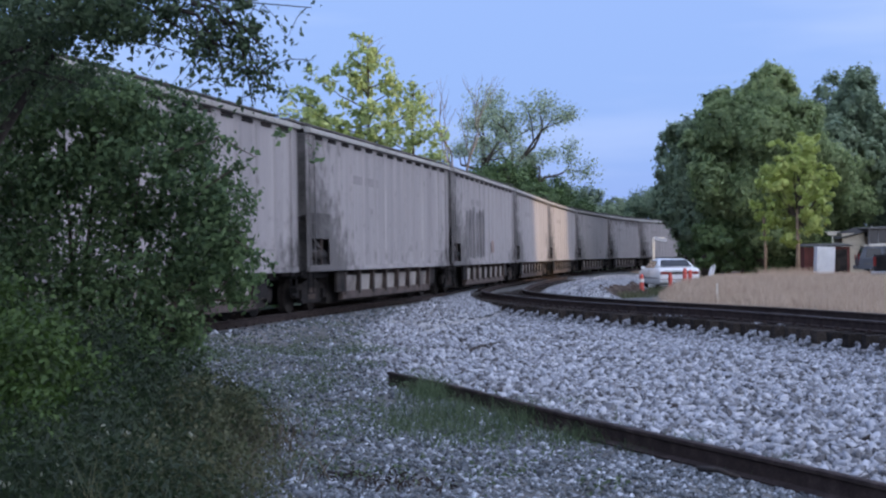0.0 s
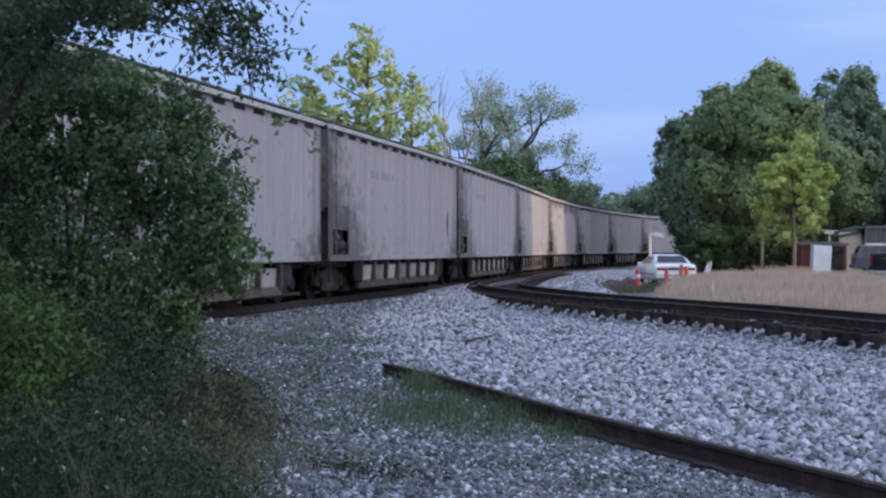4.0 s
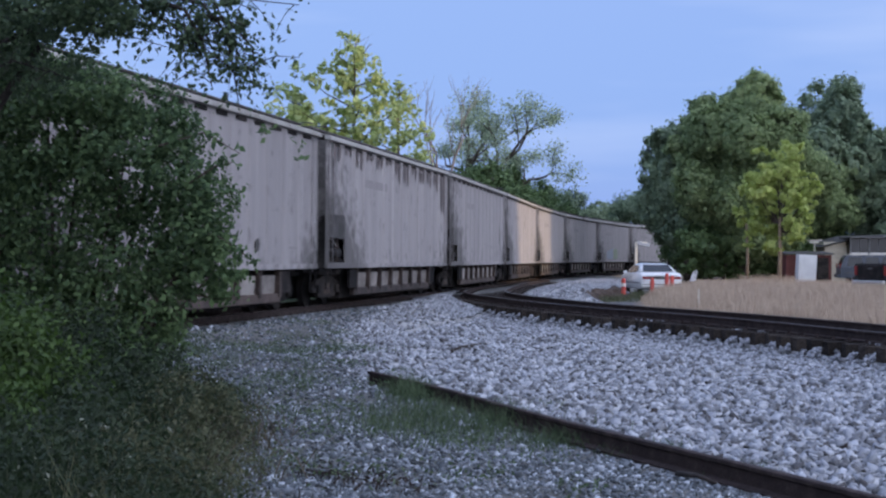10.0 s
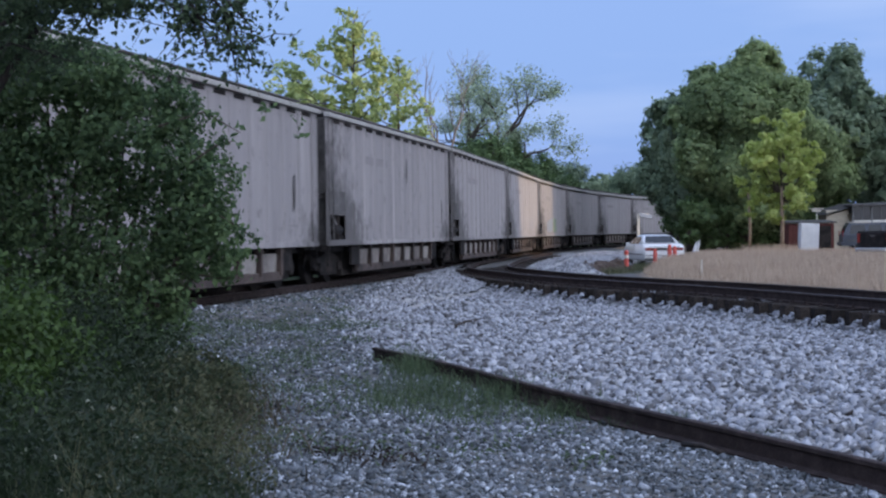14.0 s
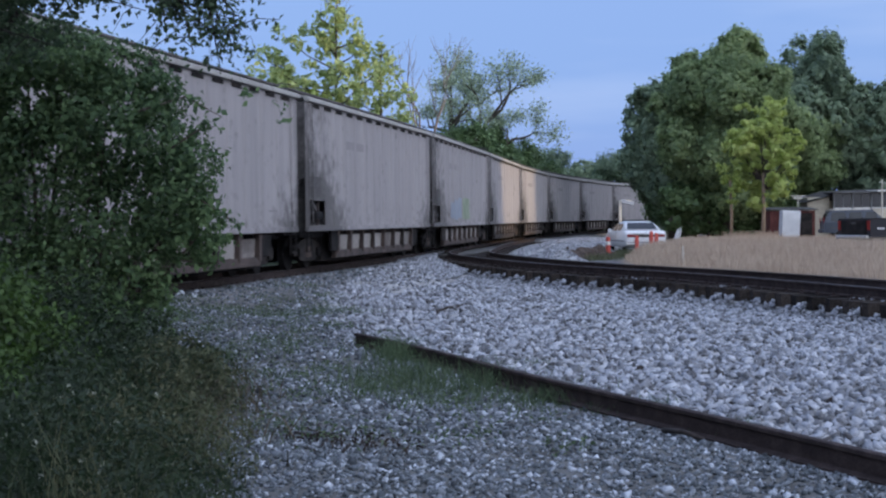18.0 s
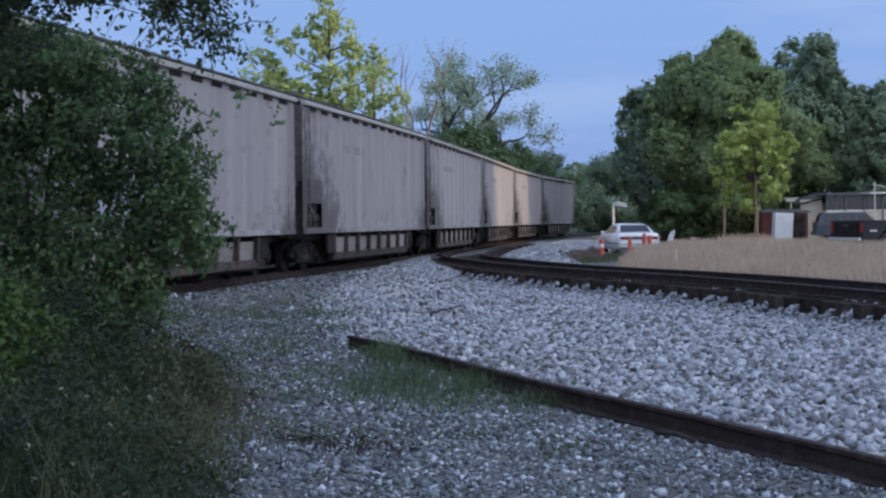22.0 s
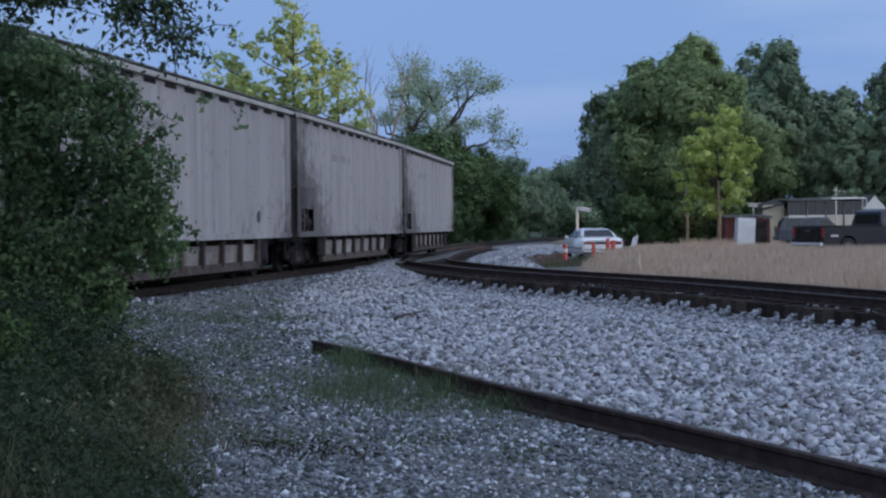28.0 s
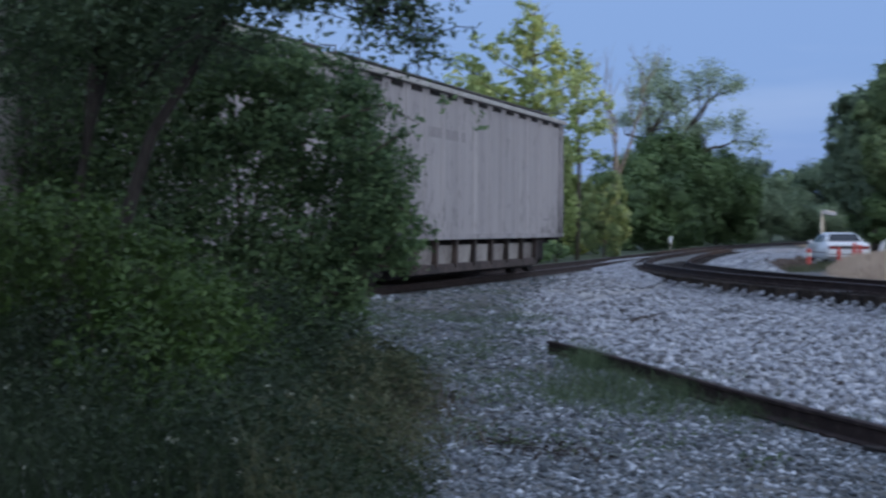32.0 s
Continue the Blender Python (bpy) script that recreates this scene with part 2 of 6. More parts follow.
M_RUN = material("rusty_run", [(0.10, 0.08, 0.078), (0.145, 0.122, 0.12), (0.205, 0.182, 0.18)], 3, 0.85, bump=0.05, stretch=(3, 1, 0.4))
M_MARK = material("faded_marking", [(0.205, 0.19, 0.193), (0.275, 0.255, 0.256)], 3, 0.8, bump=0)
M_TUFT = leaf_material("rail_grass", [(0.048, 0.08, 0.04), (0.082, 0.126, 0.064), (0.138, 0.178, 0.095)], 0.75)
M_WHITE_CAR = material("white_car_paint", [(0.66, 0.67, 0.68), (0.76, 0.77, 0.78)], 1.5, 0.3, bump=0, coat=0.6)
M_BLACK_CAR = material("dark_slate_car_paint", [(0.011, 0.014, 0.021), (0.018, 0.022, 0.031)], 1.5, 0.35, bump=0)
M_BLUE_CAR = material("slate_blue_car_paint", [(0.04, 0.05, 0.07), (0.062, 0.074, 0.096)], 1.5, 0.4, bump=0)
for m_ in (M_BLACK_CAR, M_BLUE_CAR):
    m_.node_tree.nodes["Principled BSDF"].inputs["Specular IOR Level"].default_value = 0.35
M_GLASS = material("dark_car_glass", [(0.01, 0.012, 0.014), (0.02, 0.022, 0.025)], 1, 0.08, bump=0)
M_RUBBER = material("tyre_rubber", [(0.012, 0.012, 0.012), (0.03, 0.03, 0.03)], 10, 0.9)
M_CHROME = material("dull_chrome", [(0.55, 0.55, 0.55), (0.7, 0.7, 0.7)], 8, 0.3, metal=0.9, bump=0)
M_REDLIGHT = material("red_lamp_plastic", [(0.16, 0.008, 0.008), (0.26, 0.015, 0.012)], 20, 0.3, bump=0)
M_ORANGE = material("orange_marker_plastic", [(0.46, 0.06, 0.045), (0.58, 0.11, 0.085)], 5, 0.6, bump=0.05)
M_WHITE = material("white_sheet_enamel", [(0.62, 0.63, 0.65), (0.74, 0.75, 0.76)], 3, 0.5, bump=0.05)
M_POST = material("pale_post_paint", [(0.50, 0.46, 0.38), (0.66, 0.62, 0.54)], 9, 0.7)
M_PANEL = material("solar_glass", [(0.17, 0.175, 0.18), (0.26, 0.265, 0.28)], 12, 0.25, bump=0)
M_RED_WOOD = material("red_barn_boards", [(0.06, 0.02, 0.018), (0.12, 0.036, 0.03), (0.18, 0.06, 0.05)], 4, 0.85, stretch=(4, 4, 0.5), vary=0.2)
M_SIDING = material("cream_siding", [(0.44, 0.40, 0.32), (0.58, 0.53, 0.43)], 3, 0.8, stretch=(1, 1, 3), vary=0.1)
M_SHINGLE = material("grey_shingles", [(0.05, 0.05, 0.05), (0.11, 0.108, 0.105)], 6, 0.9, vary=0.3)
M_DARKWIN = material("dark_window", [(0.02, 0.022, 0.026), (0.04, 0.042, 0.05)], 2, 0.15, bump=0)
M_PORCH = material("grey_porch_paint", [(0.10, 0.105, 0.11), (0.17, 0.175, 0.185)], 3, 0.8, bump=0.1)
M_TRIM = material("white_trim_paint", [(0.55, 0.54, 0.50), (0.70, 0.69, 0.66)], 5, 0.6, bump=0.05)
M_STICK = material("weathered_stick", [(0.012, 0.009, 0.008), (0.03, 0.022, 0.019), (0.055, 0.042, 0.036)], 20, 0.9)
M_DIRT = material("brown_dirt", [(0.025, 0.017, 0.013), (0.055, 0.038, 0.03), (0.10, 0.075, 0.06)], 2.5, 0.95, bump=0.8, bump_scale=12)
M_SPRAY_BLACK = material("black_spray_paint", [(0.08, 0.073, 0.078), (0.14, 0.128, 0.13), (0.21, 0.195, 0.197)], 2, 0.7, bump=0)
M_SPRAY_BLUE = material("pale_blue_spray_paint", [(0.22, 0.26, 0.33), (0.29, 0.315, 0.355)], 2, 0.7, bump=0)
M_SPRAY_GREEN = material("pale_green_spray_paint", [(0.16, 0.21, 0.13), (0.28, 0.32, 0.24)], 2, 0.7, bump=0)
M_SPRAY_RED = material("faded_red_spray_paint", [(0.20, 0.135, 0.12), (0.26, 0.19, 0.175)], 2, 0.7, bump=0)


# ---- mesh tools ----
def box(cx, cy, cz, sx, sy, sz, bevel=0.0):
    """A box, with chamfered upright and level edges when bevel is given."""
    x, y, z = sx / 2, sy / 2, sz / 2
    if not bevel:
        v = [(cx + a * x, cy + b * y, cz + c * z) for a in (-1, 1) for b in (-1, 1) for c in (-1, 1)]
        return v, [(0, 1, 3, 2), (4, 6, 7, 5), (0, 4, 5, 1), (2, 3, 7, 6), (0, 2, 6, 4), (1, 5, 7, 3)]
    bm = bmesh.new()
    bmesh.ops.create_cube(bm, size=1)
    bmesh.ops.scale(bm, vec=(sx, sy, sz), verts=bm.verts)
    bmesh.ops.bevel(bm, geom=bm.edges[:], offset=bevel, segments=2, affect="EDGES", profile=0.5)
    bmesh.ops.translate(bm, vec=(cx, cy, cz), verts=bm.verts)
    bm.verts.index_update()
    out = [tuple(p.co) for p in bm.verts], [tuple(q.index for q in f.verts) for f in bm.faces]
    bm.free()
    return out


def tube(points, radii, sides=8, caps=True):
    """A round, tapered limb through the points."""
    v, f = [], []
    pts = [Vector(p) for p in points]
    for i, p in enumerate(pts):
        d = (pts[min(i + 1, len(pts) - 1)] - pts[max(i - 1, 0)]).normalized()
        a = d.orthogonal().normalized() if abs(d.z) > 0.99 else d.cross(Vector((0, 0, 1))).normalized()
        b = d.cross(a)
        for k in range(sides):
            w = 2 * math.pi * k / sides
            v.append(tuple(p + radii[i] * (math.cos(w) * a + math.sin(w) * b)))
    for i in range(len(pts) - 1):
        for k in range(sides):
            j = (k + 1) % sides
            f.append((i * sides + k, i * sides + j, (i + 1) * sides + j, (i + 1) * sides + k))
    if caps:
        f.append(tuple(range(sides)))
        f.append(tuple(range((len(pts) - 1) * sides, len(pts) * sides)))
    return v, f


def prism(outline, y0, y1):
    """An outline in x and z, drawn out from y0 to y1."""
    n = len(outline)
    v = [(x, y0, z) for x, z in outline] + [(x, y1, z) for x, z in outline]
    f = [tuple(range(n)), tuple(range(2 * n - 1, n - 1, -1))]
    return v, f + [(i, (i + 1) % n, n + (i + 1) % n, n + i) for i in range(n)]


def sweep(profile, centre, side, heights, closed=True):
    """A cross profile (across, up) drawn along a line of points with side vectors."""
    v, f, n = [], [], len(profile)
    for (x, y), (sx, sy), z in zip(centre, side, heights):
        v += [(x + a * sx, y + a * sy, z + b) for a, b in profile]
    for i in range(len(centre) - 1):
        for k in range(n if closed else n - 1):
            j = (k + 1) % n
            f.append((i * n + k, i * n + j, (i + 1) * n + j, (i + 1) * n + k))
    if closed:
        f += [tuple(range(n)), tuple(range((len(centre) - 1) * n, len(centre) * n))]
    return v, f


def join(*pieces):
    v, f = [], []
    for a, b in pieces:
        o = len(v)
        v += a
        f += [tuple(i + o for i in q) for q in b]
    return v, f


def mesh_of(name, geo, mat, smooth=False):
    me = bpy.data.meshes.new(name)
    v, f = geo
    if isinstance(v, np.ndarray):
        me.vertices.add(len(v))
        me.vertices.foreach_set("co", np.ascontiguousarray(v, np.float32).ravel())
        k = f.shape[1]
        me.loops.add(f.size)
        me.loops.foreach_set("vertex_index", np.ascontiguousarray(f, np.int32).ravel())
        me.polygons.add(len(f))
        me.polygons.foreach_set("loop_start", np.arange(0, f.size, k, dtype=np.int32))
        me.update(calc_edges=True)
    else:
        me.from_pydata(v, [], f)
        bm = bmesh.new()
        bm.from_mesh(me)
        bmesh.ops.recalc_face_normals(bm, faces=bm.faces)
        bm.to_mesh(me)
        bm.free()
    me.materials.append(mat)
    if smooth:
        me.polygons.foreach_set("use_smooth", np.ones(len(me.polygons), bool))
    me.update()
    return me


def part(name, geo, mat, parent, label="", smooth=False, at=None):
    """One mesh object under a thing or a part; geo may be a mesh that is shared."""
    ob = new(name, geo if isinstance(geo, bpy.types.Mesh) else mesh_of(name, geo, mat, smooth))
    ob.parent = parent
    if at is not None:
        ob.matrix_basis = at
    return tagged(ob, label) if label else ob


def thing(name, label, category, at=None, group="", kind=""):
    ob = new(name)
    ob.empty_display_size = 0.2
    if at is not None:
        ob.matrix_basis = at
    return tagged(ob, label, category, group, kind)


# ---- lines of the two tracks ----
def spline(points, step=0.5):
    """A natural cubic through the points, as evenly stepped rows of x, y and the way along it."""
    p = np.array(points, float)
    s = np.r_[0, np.cumsum(np.hypot(*np.diff(p, axis=0).T))]
    n, h = len(p), np.diff(s)
    a, b = np.eye(n), np.zeros((n, 2))
    for i in range(1, n - 1):
        a[i, i - 1:i + 2] = h[i - 1], 2 * (h[i - 1] + h[i]), h[i]
        b[i] = 6 * ((p[i + 1] - p[i]) / h[i] - (p[i] - p[i - 1]) / h[i - 1])
    m = np.linalg.solve(a, b)
    u = np.linspace(0, s[-1], 4000)
    i = np.clip(np.searchsorted(s, u) - 1, 0, n - 2)
    c, d, g = (s[i + 1] - u)[:, None], (u - s[i])[:, None], h[i][:, None]
    q = (m[i] * c**3 + m[i + 1] * d**3) / (6 * g) + (p[i] / g - m[i] * g / 6) * c + (p[i + 1] / g - m[i + 1] * g / 6) * d
    w = np.r_[0, np.cumsum(np.hypot(*np.diff(q, axis=0).T))]
    e = np.arange(0, w[-1], step)
    return np.c_[np.interp(e, w, q[:, 0]), np.interp(e, w, q[:, 1]), e]


def sides(line):
    d = np.gradient(line[:, :2], axis=0)
    d /= np.hypot(*d.T)[:, None]
    return np.c_[d[:, 1], -d[:, 0]]          # to the right of the way


TRAIN = spline([(-16, -20), (-11.7, 0.5), (-8.9, 14), (-6.6, 25), (-4.6, 34.5), (-2.6, 44), (0.5, 60.7), (3.25, 77.3), (6.45, 95.6),
                (10.3, 112), (15.5, 130), (22.5, 147.5), (32, 163), (44, 177), (58, 190), (75, 200), (95, 208), (120, 213),
                (150, 216), (185, 217), (230, 217)])
SPUR = spline([(16.3, -6), (13.6, 3), (10.7, 13), (8.1, 22.2), (6.35, 29.1), (5.2, 32.6), (3.75, 37.6), (2.6, 43.9), (1.9, 51.4), (2.2, 58.2),
               (3.15, 67.8), (4.55, 78), (6.3, 88)])
RAIL_H = 0.17
TRAIN_Z = 0.35                                # top of rail


def spur_z(y):
    return np.interp(y, [0, 22, 31, 45, 60], [0.46, 0.455, 0.465, 0.43, 0.35])


def on_train_line(s):
    if s < 0:
        d = (TRAIN[4, :2] - TRAIN[0, :2])
        d /= np.hypot(*d)
        return TRAIN[0, :2] + d * s
    return np.array([np.interp(s, TRAIN[:, 2], TRAIN[:, 0]), np.interp(s, TRAIN[:, 2], TRAIN[:, 1])])


def gap_to(line, x, y):
    """Distance of the points from a track's middle line."""
    best = np.full(x.shape, 1e9)
    for px, py in line[::3, :2]:
        best = np.minimum(best, np.hypot(x - px, y - py))
    return best


def old_rail_side(x, y):
    """How far to the right of the old rail's line a point lies."""
    ax, ay, bx, by = -0.78, 18.57, 2.86, 8.46
    n = math.hypot(bx - ax, by - ay)
    return ((bx - ax) * (y - ay) - (by - ay) * (x - ax)) / n


def heap_edge(y):
    """Where the heap of white gravel inside the curve breaks off towards the meadow."""
    return np.interp(y, [48, 57, 58.5, 60.5, 63, 74, 86, 98], [6.0, 6.3, 6.9, 7.7, 8.4, 10.0, 12.0, 13.5])


def height(x, y):
    """Level of the ground."""
    x, y = np.asarray(x, float), np.asarray(y, float)
    gs, gt = gap_to(SPUR, x, y), gap_to(TRAIN, x, y)
    outer = x < np.interp(y, SPUR[:, 1], SPUR[:, 0])
    zs = spur_z(y) - RAIL_H - 0.19 - 0.10 * np.clip((gs - 1.35) / 0.25, 0, 1) - 0.12 * outer * np.clip((gs - 1.1) / 0.4, 0, 1)
    right = np.clip(old_rail_side(x, y), 0, None)
    shoulder = zs * np.clip(1 - (gs - 1.9) / 6.5, 0, 1) ** 0.9 * np.clip(right / 1.0, 0, 1) * np.clip((92 - y) / 10, 0, 1)
    bed = (TRAIN_Z - RAIL_H + 0.005) * np.clip(1 - (gt - 1.7) / 2.6, 0, 1)
    off = x - np.interp(y, SPUR[:, 1], SPUR[:, 0])
    heap = 0.42 * np.clip((off - 1.7) / 1.6, 0, 1) * np.clip((heap_edge(y) - x) / 0.45, 0, 1) * np.clip((y - 50) / 6, 0, 1) * np.clip((96 - y) / 8, 0, 1)
    low = 0.035 * np.sin(x * 0.9 + 1.3) * np.cos(y * 0.7) + 0.02 * np.sin(x * 2.3 + y * 1.7)
    calm = np.clip((np.minimum(gs, gt) - 1.6) / 1.5, 0, 1)
    return np.where(bed > 0, np.maximum(shoulder, bed), shoulder) + heap + low * calm * np.where(y > 60, 0.3, 1)


# ---- ground: one sheet to the horizon ----
def ground():
    xs = np.r_[-2500, -1200, -600, -300, -150, -80, -50, -32, np.arange(-24, 40, 0.4), 44, 50, 60, 80, 150, 300, 600, 1200, 2500]
    ys = np.r_[-1500, -600, -250, -120, -60, -30, -15, -8, np.arange(-4, 98, 0.4), np.arange(98, 120, 2.0), 130, 150, 180, 230, 320, 500, 900, 1600, 3000]
    gx, gy = np.meshgrid(xs, ys)
    z = height(gx, gy)
    nx, ny = len(xs), len(ys)
    v = np.c_[gx.ravel(), gy.ravel(), z.ravel()]
    i = np.arange(nx * ny).reshape(ny, nx)
    f = np.c_[i[:-1, :-1].ravel(), i[:-1, 1:].ravel(), i[1:, 1:].ravel(), i[1:, :-1].ravel()]
    m = material("ground_soil", [(0.05, 0.048, 0.045), (0.10, 0.10, 0.098), (0.17, 0.17, 0.165)], 3, 0.95, bump=0.8, bump_scale=25)
    n, l = m.node_tree.nodes, m.node_tree.links
    ramp = [q for q in n if q.type == "VALTORGB"][0]
    at = n.new("ShaderNodeAttribute")
    at.attribute_name = "cover"
    sep = n.new("ShaderNodeSeparateColor")
    l.new(at.outputs["Color"], sep.inputs[0])
    last = ramp.outputs[0]
    speck = n.new("ShaderNodeTexNoise")
    speck.inputs["Scale"].default_value = 30
    for k, (c0, c1) in enumerate((((0.20, 0.20, 0.20), (0.52, 0.52, 0.53)), ((0.16, 0.11, 0.07), (0.36, 0.27, 0.18)), ((0.03, 0.045, 0.018), (0.07, 0.09, 0.035)))):
        r = n.new("ShaderNodeValToRGB")
        r.color_ramp.elements[0].position, r.color_ramp.elements[1].position = 0.35, 0.65
        r.color_ramp.elements[0].color, r.color_ramp.elements[1].color = (*c0, 1), (*c1, 1)
        l.new(speck.outputs[0], r.inputs[0])
        mx = n.new("ShaderNodeMix")
        mx.data_type = "RGBA"
        l.new(sep.outputs[k], mx.inputs[0])
        l.new(last, mx.inputs[6]), l.new(r.outputs[0], mx.inputs[7])
        last = mx.outputs[2]
    l.new(last, n["Principled BSDF"].inputs["Base Color"])
    me = mesh_of("ground", (v, f), m, True)
    gs, gt = gap_to(SPUR, gx, gy), gap_to(TRAIN, gx, gy)
    white = np.clip(old_rail_side(gx, gy) * 2, 0, 1) * (gs < 11) * (gy < 98) * ((gy < 18.5) | (gx > white_edge(gy)))
    white = np.where(gx > heap_edge(gy) - 0.1, np.where(gy > 50, 0, white), white)
    white = np.where(gt < 2.6, 0.15, white)
    white = np.where((gs < 1.30) & (gx > np.interp(gy, SPUR[:, 1], SPUR[:, 0]) - 0.8), 0.0, white)
    white = np.where((gs < 2.3) & (gx < np.interp(gy, SPUR[:, 1], SPUR[:, 0])) & (gs > 0.8), 0.9, white)
    inner = (gx - np.interp(gy, SPUR[:, 1], SPUR[:, 0])) > 2.6
    dry = inner & (gx > field_edge(gy)) & (gy < 140)
    white = np.where(dry, 0, white)
    white = np.where((gt < 2.4) & (gy > 62), 0, white)
    green = ((gy > 92) & ~dry & (gt > 3)) | ((gt > 2.6) & (gx < np.interp(gy, TRAIN[:, 1], TRAIN[:, 0]))) | (gx < -9) | (np.hypot(gx, gy) > 160)
    col = np.zeros((nx * ny, 4), np.float32)
    col[:, 0], col[:, 1], col[:, 2], col[:, 3] = white.ravel(), dry.ravel(), green.ravel(), 1
    ca = me.color_attributes.new("cover", "FLOAT_COLOR", "POINT")
    ca.data.foreach_set("color", col.ravel())
    tagged(new("ground", me), "level ground of pale gravel, soil and dry grass", "ground", kind="structure")


def white_edge(y):
    """Where the white ballast gives way to grey gravel, beyond the end of the old rail."""
    return np.interp(y, [18, 24, 29, 36, 45, 60], [-0.8, -1.35, -2.0, -1.9, -1.1, 1.5])


def field_edge(y):
    """Left edge of the dry meadow inside the curve."""
    return np.interp(y, [0, 22, 30, 44, 55, 63, 72, 90], [17.5, 11.4, 9.6, 7.0, 7.7, 9.2, 12.4, 15.0])


ground()

# ---- tracks ----
RAIL = [(-0.075, 0), (0.075, 0), (0.075, 0.012), (0.012, 0.03), (0.012, 0.125), (0.036, 0.138), (0.036, 0.163), (0.026, 0.17),
        (-0.026, 0.17), (-0.036, 0.163), (-0.036, 0.138), (-0.012, 0.125), (-0.012, 0.03), (-0.075, 0.012)]


def wood_tie(seed):
    """A squared tie with worn, uneven ends, 2.6 m long across the track."""
    r = random.Random(seed)
    v, f = box(0, 0, -0.11, 0.22, 2.6, 0.22, 0.012)
    return [(x + r.uniform(-.006, .006), y + (r.uniform(-.03, .03) if abs(y) > 1 else 0), z + r.uniform(-.006, .004)) for x, y, z in v], f


def track(line, z_of, label, s0, s1, spacing, first):
    sd = sides(line)
    keep = (line[:, 2] >= s0) & (line[:, 2] <= s1)
    ln, sd = line[keep], sd[keep]
    z = np.array([z_of(y) for y in ln[:, 1]])
    t = thing("railway_track", label, "railway track", kind="structure")
    for off in (-0.7525, 0.7525):
        part("rail", sweep(RAIL, ln[:, :2] + off * sd, sd, z - RAIL_H), M_RUST, t, smooth=False)
        head = [(-0.022, 0.1715), (0.022, 0.1715), (0.022, 0.166), (-0.022, 0.166)]
        part("rail_head", sweep(head, ln[:, :2] + off * sd, sd, z - RAIL_H + 0.003), M_RAILTOP, t, "worn steel running surface")
    meshes = [mesh_of("tie", wood_tie(k), M_TIE) for k in range(5)]
    plate = mesh_of("tie_plate", join(box(0, 0, 0.006, 0.19, 0.33, 0.012), box(0.05, 0.10, 0.03, 0.03, 0.05, 0.04), box(-0.05, -0.10, 0.03, 0.03, 0.05, 0.04)), M_RUST)
    r = random.Random(first)
    s, count = s0 + 0.2, 0
    while s < s1 - 0.2 and count < 290:
        i = min(int((s - line[0, 2]) / 0.5), len(line) - 2)
        x, y = np.interp(s, line[:, 2], line[:, 0]), np.interp(s, line[:, 2], line[:, 1])
        d = line[i + 1, :2] - line[i, :2]
        a = math.degrees(math.atan2(d[1], d[0])) + r.uniform(-1.5, 1.5)
        zt = float(z_of(y)) - RAIL_H - 0.012
        m = pose(x + r.uniform(-.03, .03), y, zt, 0, r.uniform(-.6, .6), a)
        tie = part("tie", meshes[count % 5], M_TIE, t, at=m)
        if line is SPUR:
            SPUR_TIES.append((x, y))
        if count < 140:
            for off in (-0.7525, 0.7525):
                part("tie_plate", plate, M_RUST, tie, at=pose(0, off, 0))
        s += spacing + r.uniform(-.03, .03)
        count += 1
    return t


SPUR_TIES = []
track(SPUR, spur_z, "curved railway track with rusty rails on wooden ties in white ballast", 8, SPUR[-1, 2], 0.55, 3)
track(TRAIN, lambda y: TRAIN_Z, "railway track with rusty rails that carries the train", 20, 175, 0.56, 5)


# ---- stones ----
ICO_V = np.array([(a, b, c) for a in (-1, 1) for b in (-1, 1) for c in (-1, 1)], float) * 0.62
ICO_F = np.array([(0, 1, 3), (0, 3, 2), (4, 6, 7), (4, 7, 5), (0, 4, 5), (0, 5, 1), (2, 3, 7), (2, 7, 6), (0, 2, 6), (0, 6, 4), (1, 5, 7), (1, 7, 3)])


def stones(x, y, size, seed, sink=0.25, flat=0.62, lift=0.0):
    """Angular broken stones on the ground, all in one mesh."""
    g = np.random.default_rng(seed)
    n = len(x)
    v = ICO_V[None] * (1 + g.uniform(-0.6, 0.4, (n, 8, 3))) * np.c_[g.uniform(.75, 1.3, n), g.uniform(.7, 1.1, n), g.uniform(.55, .95, n) * flat][:, None]
    ang = g.uniform(-math.pi, math.pi, (n, 3)) * (1, .28, .28)
    for k, (p, q) in ((0, (0, 1)), (1, (0, 2)), (2, (1, 2))):
        c, s = np.cos(ang[:, k])[:, None], np.sin(ang[:, k])[:, None]
        a, b = v[:, :, p].copy(), v[:, :, q].copy()
        v[:, :, p], v[:, :, q] = a * c - b * s, a * s + b * c
    v *= (size / 2)[:, None, None]
    z = height(x, y) + lift + size * (0.5 - sink) * flat * g.uniform(0.2, 1.2, n)
    v += np.c_[x, y, z][:, None]
    f = ICO_F[None] + 8 * np.arange(n)[:, None, None]
    return v.reshape(-1, 3), f.reshape(-1, 3)


def scatter(x0, x1, y0, y1, per, seed):
    g = np.random.default_rng(seed)
    n = int((x1 - x0) * (y1 - y0) * per)
    return g.uniform(x0, x1, n), g.uniform(y0, y1, n), g


